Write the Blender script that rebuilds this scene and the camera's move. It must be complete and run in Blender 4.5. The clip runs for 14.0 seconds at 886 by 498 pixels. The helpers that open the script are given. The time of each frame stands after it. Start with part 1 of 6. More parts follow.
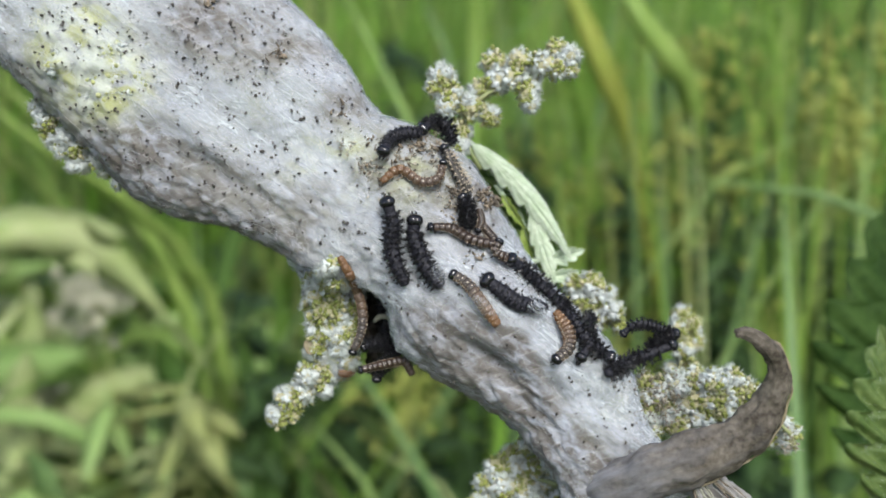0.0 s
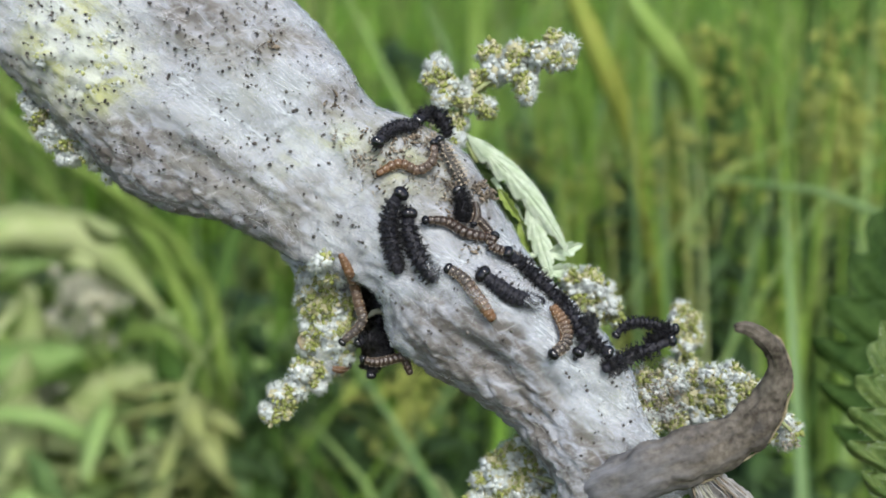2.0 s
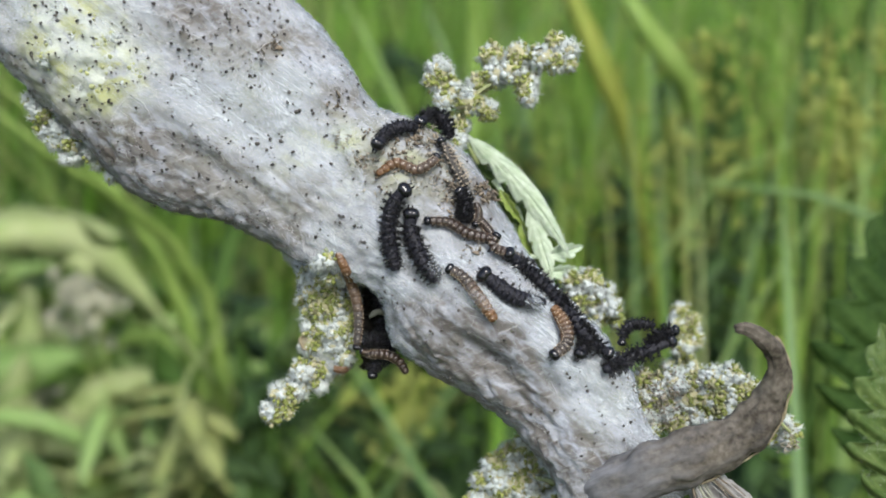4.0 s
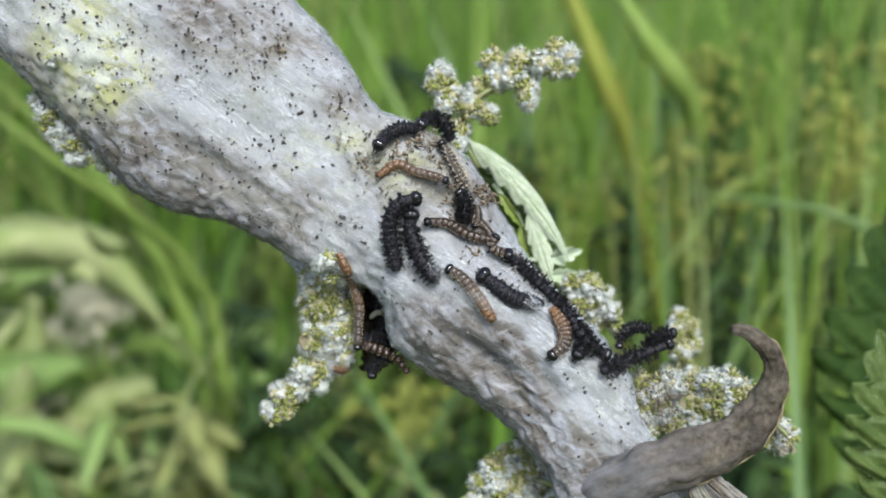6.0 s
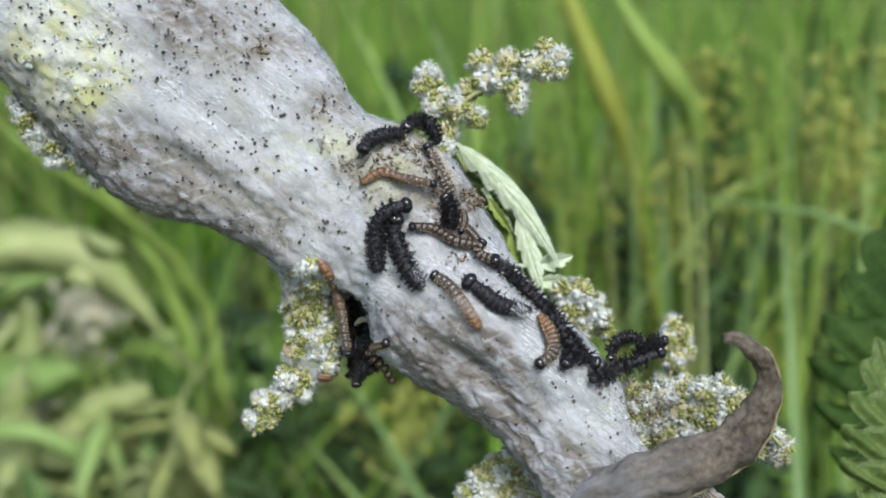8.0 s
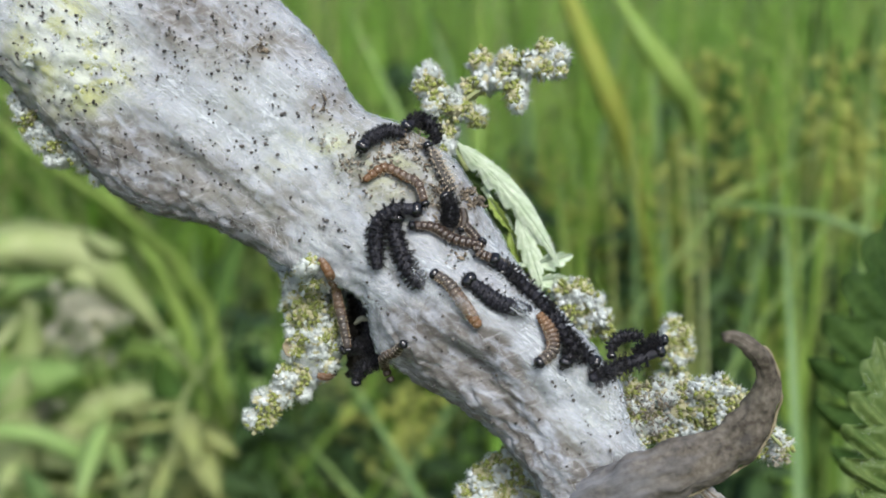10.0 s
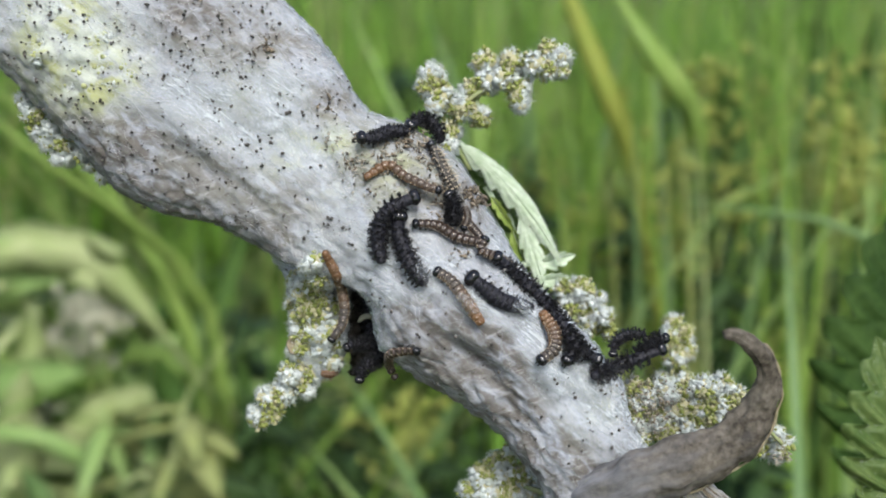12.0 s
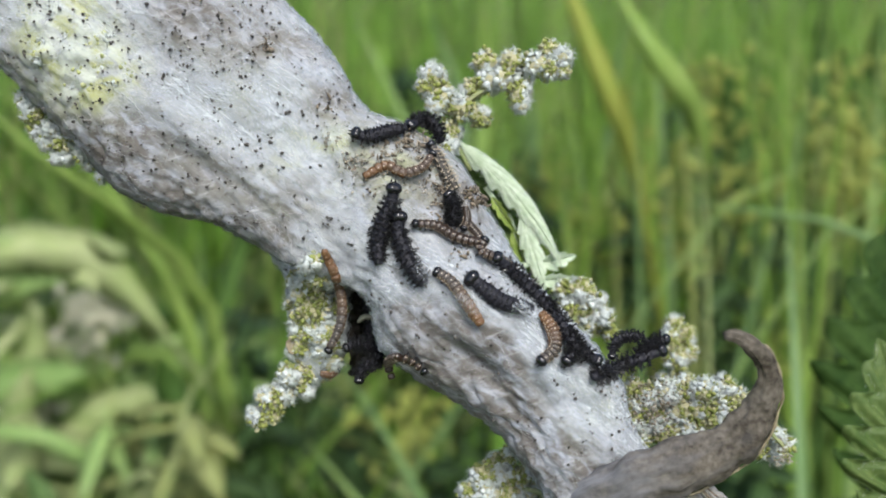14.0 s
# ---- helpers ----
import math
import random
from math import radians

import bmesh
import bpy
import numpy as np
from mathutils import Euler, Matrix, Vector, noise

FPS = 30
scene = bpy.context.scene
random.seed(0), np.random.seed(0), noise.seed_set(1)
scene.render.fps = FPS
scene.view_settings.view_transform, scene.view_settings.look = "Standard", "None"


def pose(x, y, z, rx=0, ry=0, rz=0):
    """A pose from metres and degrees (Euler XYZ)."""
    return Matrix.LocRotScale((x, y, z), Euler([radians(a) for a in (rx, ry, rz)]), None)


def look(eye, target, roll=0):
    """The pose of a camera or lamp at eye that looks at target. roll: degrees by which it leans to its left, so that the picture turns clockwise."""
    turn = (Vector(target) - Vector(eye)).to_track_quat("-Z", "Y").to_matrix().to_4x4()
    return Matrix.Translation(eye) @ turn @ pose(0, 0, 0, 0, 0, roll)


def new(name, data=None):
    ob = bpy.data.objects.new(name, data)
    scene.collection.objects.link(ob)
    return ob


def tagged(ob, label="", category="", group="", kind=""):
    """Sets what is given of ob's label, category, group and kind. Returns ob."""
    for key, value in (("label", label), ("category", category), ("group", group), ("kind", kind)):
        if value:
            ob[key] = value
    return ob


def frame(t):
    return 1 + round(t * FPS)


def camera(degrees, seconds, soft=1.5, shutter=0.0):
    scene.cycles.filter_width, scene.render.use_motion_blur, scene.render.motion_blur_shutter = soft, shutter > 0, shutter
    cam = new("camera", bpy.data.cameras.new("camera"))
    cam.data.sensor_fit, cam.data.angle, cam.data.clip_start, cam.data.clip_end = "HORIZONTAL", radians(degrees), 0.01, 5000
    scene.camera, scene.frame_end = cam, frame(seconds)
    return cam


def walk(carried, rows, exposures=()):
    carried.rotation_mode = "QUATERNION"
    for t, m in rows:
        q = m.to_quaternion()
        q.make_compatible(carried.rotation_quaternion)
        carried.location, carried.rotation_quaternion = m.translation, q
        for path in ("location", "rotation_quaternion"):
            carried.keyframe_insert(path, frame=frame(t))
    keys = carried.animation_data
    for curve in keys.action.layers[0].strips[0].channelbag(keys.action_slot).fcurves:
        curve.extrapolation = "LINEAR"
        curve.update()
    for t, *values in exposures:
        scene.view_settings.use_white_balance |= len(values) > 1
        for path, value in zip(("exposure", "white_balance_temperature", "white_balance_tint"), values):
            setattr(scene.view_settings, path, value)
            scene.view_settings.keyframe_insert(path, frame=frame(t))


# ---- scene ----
import itertools
from mathutils.bvhtree import BVHTree

# The plan is drawn on an upright sheet, 98 mm wide, that leans with the view: x to the right, y down,
# sixteen units to the millimetre, and h in millimetres towards the viewer.
SITE = pose(0, 0, 0.62, 70, 0, 0)
REACH = 105.08            # mm from the sheet to the point from which it is drawn
UNIT = 1 / 16.0


def sheet(x, y, h=0.0):
    """A point of the plan in site millimetres; the drawing converges on the point REACH in front."""
    k = (REACH - h) / REACH
    return Vector(((x - 784) * UNIT * k, (441 - y) * UNIT * k, h))


# ---- camera ----
cam = camera(50, 14.0, soft=1.75)
cam.data.dof.use_dof = True
cam.data.dof.focus_distance = 0.099
cam.data.dof.aperture_fstop = 18.5
WAY = [
    (0.0, -0.00000, 0.00000, 0.10508, 0.000, 0.000, -0.000),
    (0.5, -0.00000, -0.00037, 0.10474, 0.053, -0.015, 0.001),
    (1.0, 0.00016, -0.00037, 0.10486, -0.008, 0.020, -0.044),
    (1.5, -0.00003, -0.00058, 0.10482, 0.019, -0.065, -0.019),
    (2.0, 0.00068, -0.00063, 0.10356, -0.017, 0.101, -0.014),
    (2.5, 0.00121, -0.00075, 0.10357, -0.019, 0.263, -0.001),
    (3.0, 0.00040, -0.00088, 0.10370, 0.064, 0.044, 0.047),
    (5.5, 0.00020, -0.00200, 0.10473, 0.911, 0.094, 0.507),
    (6.0, 0.00074, -0.00257, 0.10495, 1.196, 0.199, 0.628),
    (6.5, 0.00184, -0.00254, 0.10377, 1.244, 0.448, 0.595),
    (7.0, 0.00199, -0.00284, 0.10368, 1.422, 0.364, 0.666),
    (7.5, 0.00268, -0.00261, 0.10368, 1.435, 0.464, 0.725),
    (8.0, 0.00244, -0.00240, 0.10267, 1.471, 0.327, 0.697),
    (10.5, 0.00278, -0.00316, 0.10283, 1.793, 0.503, 0.893),
]
WAY += [
    (11.0, 0.00317, -0.00359, 0.10308, 1.942, 0.649, 0.934),
    (11.5, 0.00273, -0.00313, 0.10352, 1.797, 0.563, 0.935),
    (12.0, 0.00244, -0.00362, 0.10348, 1.983, 0.492, 0.943),
    (12.5, 0.00192, -0.00370, 0.10387, 2.025, 0.356, 1.005),
    (13.0, 0.00240, -0.00384, 0.10291, 2.088, 0.530, 1.034),
    (13.5, 0.00330, -0.00379, 0.10189, 2.057, 0.811, 0.971),
    (14.0, 0.00278, -0.00362, 0.10318, 2.014, 0.673, 1.063),
]
walk(cam, [(t, SITE @ pose(*row)) for t, *row in WAY])

# ---- light ----
SUN_HEIGHT, SUN_TURN = 52, 15      # degrees: above the horizon, and round from behind the viewer
world = bpy.data.worlds.new("sky")
scene.world = world
world.use_nodes = True
sky = world.node_tree.nodes.new("ShaderNodeTexSky")
sky.sky_type, sky.sun_disc = "NISHITA", False
sky.sun_elevation, sky.sun_rotation = radians(SUN_HEIGHT), radians(180 - SUN_TURN)
sky.dust_density = 3.0
background = world.node_tree.nodes["Background"]
background.inputs["Strength"].default_value = 0.12
world.node_tree.links.new(sky.outputs["Color"], background.inputs["Color"])
sun = new("sun", bpy.data.lights.new("sun", "SUN"))
sun.data.energy, sun.data.angle, sun.data.color = 1.95, radians(20), (0.975, 0.995, 0.985)
spread = math.cos(radians(SUN_HEIGHT))
sun.matrix_world = look((spread * math.sin(radians(SUN_TURN)), -spread * math.cos(radians(SUN_TURN)),
                         math.sin(radians(SUN_HEIGHT))), (0, 0, 0))
scene.view_settings.exposure = 0.90


# ---- materials ----
def material(name, base, second, rough=0.6, scale=300.0, bump=0.3, detail=1200.0, shine=0.4, through_light=0.0,
             island=0.0, third=None, coat=0.0, speck=None, speck_size=5000.0, speck_from=0.62):
    """Two tones mixed by a coarse and a fine noise, a fine relief, and if wanted light passing through."""
    m = bpy.data.materials.new(name)
    m.use_nodes = True
    nodes, links = m.node_tree.nodes, m.node_tree.links
    bsdf, out = nodes["Principled BSDF"], nodes["Material Output"]
    place = nodes.new("ShaderNodeTexCoord")
    noises = []
    for size in (scale, detail):
        n = nodes.new("ShaderNodeTexNoise")
        n.inputs["Scale"].default_value, n.inputs["Detail"].default_value = size, 5
        links.new(place.outputs["Object"], n.inputs["Vector"])
        noises.append(n)
    both = nodes.new("ShaderNodeMath")
    both.operation = "ADD"
    links.new(noises[0].outputs["Fac"], both.inputs[0])
    links.new(noises[1].outputs["Fac"], both.inputs[1])
    ramp = nodes.new("ShaderNodeMapRange")
    ramp.inputs["From Min"].default_value, ramp.inputs["From Max"].default_value = 0.75, 1.25
    links.new(both.outputs[0], ramp.inputs["Value"])
    mix = nodes.new("ShaderNodeMix")
    mix.data_type = "RGBA"
    mix.inputs["A"].default_value, mix.inputs["B"].default_value = (*base, 1), (*second, 1)
    links.new(ramp.outputs[0], mix.inputs["Factor"])
    colour = mix.outputs["Result"]
    if third:
        geo = nodes.new("ShaderNodeNewGeometry")
        step = nodes.new("ShaderNodeMapRange")
        step.inputs["From Min"].default_value, step.inputs["From Max"].default_value = 0.55, 0.75
        links.new(geo.outputs["Random Per Island"], step.inputs["Value"])
        more = nodes.new("ShaderNodeMix")
        more.data_type = "RGBA"
        more.inputs["B"].default_value = (*third, 1)
        links.new(step.outputs[0], more.inputs["Factor"])
        links.new(colour, more.inputs["A"])
        colour = more.outputs["Result"]
    if speck:
        n = nodes.new("ShaderNodeTexNoise")
        n.inputs["Scale"].default_value, n.inputs["Detail"].default_value = speck_size, 2
        links.new(place.outputs["Object"], n.inputs["Vector"])
        cut = nodes.new("ShaderNodeMapRange")
        cut.inputs["From Min"].default_value, cut.inputs["From Max"].default_value = speck_from, speck_from + 0.08
        links.new(n.outputs["Fac"], cut.inputs["Value"])
        more = nodes.new("ShaderNodeMix")
        more.data_type = "RGBA"
        more.inputs["B"].default_value = (*speck, 1)
        links.new(cut.outputs[0], more.inputs["Factor"])
        links.new(colour, more.inputs["A"])
        colour = more.outputs["Result"]
    if island:
        geo = nodes.new("ShaderNodeNewGeometry")
        vary = nodes.new("ShaderNodeHueSaturation")
        span = nodes.new("ShaderNodeMapRange")
        span.inputs["To Min"].default_value, span.inputs["To Max"].default_value = 1 - island, 1 + island
        links.new(geo.outputs["Random Per Island"], span.inputs["Value"])
        links.new(span.outputs[0], vary.inputs["Value"])
        links.new(colour, vary.inputs["Color"])
        colour = vary.outputs["Color"]
    links.new(colour, bsdf.inputs["Base Color"])
    bsdf.inputs["Roughness"].default_value = rough
    bsdf.inputs["Specular IOR Level"].default_value = shine
    bsdf.inputs["Coat Weight"].default_value = coat
    bsdf.inputs["Coat Roughness"].default_value = 0.15
    relief = nodes.new("ShaderNodeBump")
    relief.inputs["Strength"].default_value, relief.inputs["Distance"].default_value = bump, 0.0002
    links.new(noises[1].outputs["Fac"], relief.inputs["Height"])
    links.new(relief.outputs["Normal"], bsdf.inputs["Normal"])
    if through_light:
        glow = nodes.new("ShaderNodeBsdfTranslucent")
        links.new(colour, glow.inputs["Color"])
        blend = nodes.new("ShaderNodeMixShader")
        blend.inputs["Fac"].default_value = through_light
        links.new(bsdf.outputs[0], blend.inputs[1])
        links.new(glow.outputs[0], blend.inputs[2])
        links.new(blend.outputs[0], out.inputs["Surface"])
    return m


def web_material():
    """Grey-white silk over plant: drawn-out fibres, brownish papery felt with painted shade, and yellow-green flowers
    showing through.
    """
    m = material("silk", (0.44, 0.465, 0.52), (0.29, 0.296, 0.32), 0.6, 300, 0.5, 1000, 0.25, 0.22, speck=(0.15, 0.14, 0.13), speck_size=1500, speck_from=0.62)
    nodes, links = m.node_tree.nodes, m.node_tree.links
    bsdf = nodes["Principled BSDF"]
    stain = nodes.new("ShaderNodeAttribute")
    stain.attribute_name = "stain"
    parts = nodes.new("ShaderNodeSeparateColor")
    links.new(stain.outputs["Color"], parts.inputs["Color"])
    place = nodes.new("ShaderNodeTexCoord")

    def grain(scale, squeeze, turn, detail=6):
        lay = nodes.new("ShaderNodeMapping")
        lay.inputs["Scale"].default_value = (scale * squeeze, scale, scale)
        first = nodes.new("ShaderNodeMapping")
        links.new(place.outputs["Object"], first.inputs["Vector"])
        first.inputs["Rotation"].default_value = (0, 0, radians(turn))
        links.new(first.outputs[0], lay.inputs["Vector"])
        n = nodes.new("ShaderNodeTexNoise")
        n.inputs["Scale"].default_value, n.inputs["Detail"].default_value = 1.0, detail
        n.inputs["Distortion"].default_value = 0.6
        links.new(lay.outputs[0], n.inputs["Vector"])
        return n.outputs["Fac"]

    def span(value, a, b, c=0.0, d=1.0):
        cut = nodes.new("ShaderNodeMapRange")
        for key, v in zip(("From Min", "From Max", "To Min", "To Max"), (a, b, c, d)):
            cut.inputs[key].default_value = v
        links.new(value, cut.inputs["Value"])
        return cut.outputs[0]

    def sums(a, b, how="MULTIPLY"):
        s = nodes.new("ShaderNodeMath")
        s.operation = how
        for k, v in enumerate((a, b)):
            if isinstance(v, float):
                s.inputs[k].default_value = v
            else:
                links.new(v, s.inputs[k])
        return s.outputs[0]

    def over(under, factor, paint):
        mix = nodes.new("ShaderNodeMix")
        mix.data_type = "RGBA"
        mix.inputs["B"].default_value = (*paint, 1)
        links.new(factor, mix.inputs["Factor"])
        links.new(under, mix.inputs["A"])
        return mix.outputs["Result"]

    fibre = grain(2600, 0.10, 37)
    cross = grain(2200, 0.12, -18)
    crumple = grain(900, 0.5, 30)
    soft = grain(120, 0.5, 37, 3)
    colour = bsdf.inputs["Base Color"].links[0].from_socket
    # clean pale silk, with the sky's blue reflection painted into its tint
    colour = over(colour, sums(parts.outputs["Blue"], span(soft, 0.3, 0.7, 0.4, 1.0)), (0.45, 0.485, 0.56))
    # brown felt, and the shading of the lower side painted with it
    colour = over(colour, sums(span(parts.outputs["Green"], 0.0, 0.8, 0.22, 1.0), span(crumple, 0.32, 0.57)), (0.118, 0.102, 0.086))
    colour = over(colour, sums(span(grain(300, 0.6, 40), 0.48, 0.64), 0.5), (0.195, 0.19, 0.18))
    colour = over(colour, sums(parts.outputs["Red"], span(crumple, 0.30, 0.52)), (0.52, 0.56, 0.46))
    colour = over(colour, sums(parts.outputs["Red"], span(grain(420, 0.8, 10), 0.50, 0.62)), (0.42, 0.44, 0.19))
    clean = span(parts.outputs["Green"], 0.0, 1.0, 0.48, 0.12)
    colour = over(colour, sums(span(fibre, 0.52, 0.68), clean), (0.57, 0.61, 0.625))
    colour = over(colour, sums(span(cross, 0.56, 0.70), 0.40), (0.58, 0.58, 0.57))
    links.new(colour, bsdf.inputs["Base Color"])
    relief = [n for n in nodes if n.bl_idname == "ShaderNodeBump"][0]
    height = sums(sums(fibre, 0.5), sums(sums(cross, 0.3), sums(crumple, 1.0), "ADD"), "ADD")
    links.new(height, relief.inputs["Height"])
    relief.inputs["Strength"].default_value, relief.inputs["Distance"].default_value = 0.4, 0.0003
    return m




def horn_material():
    """A withered leaf with lengthwise veins, veiled with silk towards its base."""
    m = material("rolled_leaf", (0.150, 0.132, 0.105), (0.034, 0.028, 0.020), 0.7, 260, 0.8, 1700, 0.2, 0.08)
    nodes, links = m.node_tree.nodes, m.node_tree.links
    bsdf = nodes["Principled BSDF"]
    grain = nodes.new("ShaderNodeAttribute")
    grain.attribute_name = "grain"
    lay = nodes.new("ShaderNodeMapping")
    lay.inputs["Scale"].default_value = (9, 11, 3)
    links.new(grain.outputs["Vector"], lay.inputs["Vector"])
    n = nodes.new("ShaderNodeTexNoise")
    n.inputs["Scale"].default_value, n.inputs["Detail"].default_value = 1.0, 5
    links.new(lay.outputs[0], n.inputs["Vector"])
    along = nodes.new("ShaderNodeSeparateColor")
    links.new(grain.outputs["Color"], along.inputs["Color"])
    veil = nodes.new("ShaderNodeMapRange")
    for key, v in zip(("From Min", "From Max", "To Min", "To Max"), (0.05, 0.80, 1.05, -0.25)):
        veil.inputs[key].default_value = v
    links.new(along.outputs["Red"], veil.inputs["Value"])
    patch = nodes.new("ShaderNodeMapRange")
    for key, v in zip(("From Min", "From Max", "To Min", "To Max"), (0.35, 0.65, -0.45, 0.25)):
        patch.inputs[key].default_value = v
    links.new(n.outputs["Fac"], patch.inputs["Value"])
    total = nodes.new("ShaderNodeMath")
    total.operation, total.use_clamp = "ADD", True
    links.new(veil.outputs[0], total.inputs[0])
    links.new(patch.outputs[0], total.inputs[1])
    mix = nodes.new("ShaderNodeMix")
    mix.data_type = "RGBA"
    silky = nodes.new("ShaderNodeMapRange")
    silky.inputs["From Min"].default_value, silky.inputs["From Max"].default_value = 0.16, 0.42
    links.new(along.outputs["Red"], silky.inputs["Value"])
    cover = nodes.new("ShaderNodeMix")
    cover.data_type = "RGBA"
    cover.inputs["A"].default_value, cover.inputs["B"].default_value = (0.195, 0.197, 0.21, 1), (0.118, 0.113, 0.110, 1)
    links.new(silky.outputs[0], cover.inputs["Factor"])
    links.new(cover.outputs["Result"], mix.inputs["B"])
    links.new(total.outputs[0], mix.inputs["Factor"])
    links.new(bsdf.inputs["Base Color"].links[0].from_socket, mix.inputs["A"])
    links.new(mix.outputs["Result"], bsdf.inputs["Base Color"])
    relief = [k for k in nodes if k.bl_idname == "ShaderNodeBump"][0]
    links.new(n.outputs["Fac"], relief.inputs["Height"])
    relief.inputs["Distance"].default_value = 0.0004
    return m


def veil_material():
    """Sheer silk: white fibres with gaps between them."""
    m = material("sheer_silk", (0.60, 0.645, 0.67), (0.50, 0.54, 0.555), 0.5, 300, 0.2, 1500, 0.3, 0.25)
    nodes, links = m.node_tree.nodes, m.node_tree.links
    place = nodes.new("ShaderNodeTexCoord")
    cover = None
    for scale, squeeze, turn, low, high, most in ((3200, 0.06, 37, 0.50, 0.66, 0.5), (2800, 0.08, 8, 0.54, 0.69, 0.38), (2500, 0.09, 75, 0.55, 0.70, 0.32),
                                                  (170, 0.6, 37, 0.40, 0.64, 0.42)):
        first, lay = nodes.new("ShaderNodeMapping"), nodes.new("ShaderNodeMapping")
        first.inputs["Rotation"].default_value = (0, 0, radians(turn))
        lay.inputs["Scale"].default_value = (scale * squeeze, scale, scale * 0.4)
        links.new(place.outputs["Object"], first.inputs["Vector"])
        links.new(first.outputs[0], lay.inputs["Vector"])
        n = nodes.new("ShaderNodeTexNoise")
        n.inputs["Scale"].default_value, n.inputs["Detail"].default_value, n.inputs["Distortion"].default_value = 1.0, 4, 1.2
        links.new(lay.outputs[0], n.inputs["Vector"])
        cut = nodes.new("ShaderNodeMapRange")
        for key, v in zip(("From Min", "From Max", "To Min", "To Max"), (low, high, 0.0, most)):
            cut.inputs[key].default_value = v
        links.new(n.outputs["Fac"], cut.inputs["Value"])
        if cover is None:
            cover = cut.outputs[0]
        else:
            s = nodes.new("ShaderNodeMath")
            s.operation, s.use_clamp = "ADD", True
            links.new(cover, s.inputs[0])
            links.new(cut.outputs[0], s.inputs[1])
            cover = s.outputs[0]
    stain = nodes.new("ShaderNodeAttribute")
    stain.attribute_name = "stain"
    tone = nodes.new("ShaderNodeSeparateColor")
    links.new(stain.outputs["Color"], tone.inputs["Color"])
    for channel, left in (("Green", 0.10), ("Red", 0.45)):
        thin = nodes.new("ShaderNodeMapRange")
        thin.inputs["To Min"].default_value, thin.inputs["To Max"].default_value = 1.0, left
        links.new(tone.outputs[channel], thin.inputs["Value"])
        s = nodes.new("ShaderNodeMath")
        s.operation = "MULTIPLY"
        links.new(cover, s.inputs[0])
        links.new(thin.outputs[0], s.inputs[1])
        cover = s.outputs[0]
    out = nodes["Material Output"]
    solid = out.inputs["Surface"].links[0].from_socket
    clear = nodes.new("ShaderNodeBsdfTransparent")
    blend = nodes.new("ShaderNodeMixShader")
    links.new(cover, blend.inputs["Fac"])
    links.new(clear.outputs[0], blend.inputs[1])
    links.new(solid, blend.inputs[2])
    links.new(blend.outputs[0], out.inputs["Surface"])
    return m


VEIL = veil_material()
HORN = horn_material()
SILK = web_material()
THREAD = material("silk_thread", (0.62, 0.63, 0.63), (0.5, 0.5, 0.5), 0.4, 300, 0.0, 900, 0.5, 0.25)
FRASS = material("frass", (0.03, 0.027, 0.026), (0.10, 0.09, 0.08), 0.7, 900, 0.4, 3000, 0.3, island=0.4)
BUD = material("flower_bud", (0.33, 0.37, 0.10), (0.23, 0.26, 0.07), 0.65, 420, 0.4, 2500, 0.25, 0.2, 0.25, (0.37, 0.35, 0.21))
FADED_BUD = material("veiled_bud", (0.46, 0.49, 0.20), (0.36, 0.38, 0.16), 0.6, 260, 0.5, 2500, 0.3, 0.2, 0.2, (0.55, 0.57, 0.48))
BRISTLE = material("flower_bristle", (0.69, 0.73, 0.72), (0.54, 0.59, 0.53), 0.45, 500, 0.0, 900, 0.4, 0.3, 0.15)
STEM = material("nettle_stem", (0.16, 0.22, 0.07), (0.24, 0.24, 0.12), 0.6, 300, 0.4, 1500)
LEAF = material("nettle_leaf", (0.014, 0.036, 0.007), (0.042, 0.080, 0.018), 0.65, 160, 0.7, 1200, 0.08, 0.12)
MID_LEAF = material("fresh_leaf", (0.060, 0.110, 0.024), (0.115, 0.175, 0.05), 0.55, 250, 0.6, 1200, 0.25, 0.2)
FRESH_LEAF = material("fresh_ridged_leaf", (0.055, 0.100, 0.022), (0.12, 0.17, 0.05), 0.55, 250, 0.6, 1200, 0.25, 0.2)
YOUNG_LEAF = material("young_leaf", (0.20, 0.29, 0.05), (0.30, 0.38, 0.10), 0.6, 350, 0.5, 1500, 0.3, 0.3)
PALE_LEAF = material("pale_leaf", (0.44, 0.55, 0.36), (0.62, 0.70, 0.55), 0.6, 350, 0.5, 1500, 0.3, 0.3)
DRY_LEAF = material("withered_leaf", (0.17, 0.16, 0.145), (0.33, 0.325, 0.31), 0.7, 240, 0.8, 1100, 0.3, 0.1)
DULL_SPINE = material("dull_spine", (0.20, 0.165, 0.125), (0.30, 0.25, 0.19), 0.4, 900, 0.0, 2500)
BROWN_BITS = material("dried_bits", (0.06, 0.048, 0.035), (0.22, 0.18, 0.13), 0.7, 500, 0.7, 2200, 0.3, island=0.5)
PALE_BIT = material("pale_shred", (0.34, 0.34, 0.27), (0.22, 0.22, 0.17), 0.6, 500, 0.5, 1800, 0.3, 0.1)
# near-black filling: the shade of the gap put into the colour
GAP_SHADE = material("rotted_leaf", (0.012, 0.010, 0.008), (0.03, 0.026, 0.02), 0.8, 500, 0.6, 2000, 0.2)
BLACK_SKIN = material("black_skin", (0.006, 0.006, 0.009), (0.015, 0.015, 0.022), 0.55, 900, 0.8, 3500, 0.3, speck=(0.20, 0.20, 0.24), speck_size=5500, speck_from=0.66)
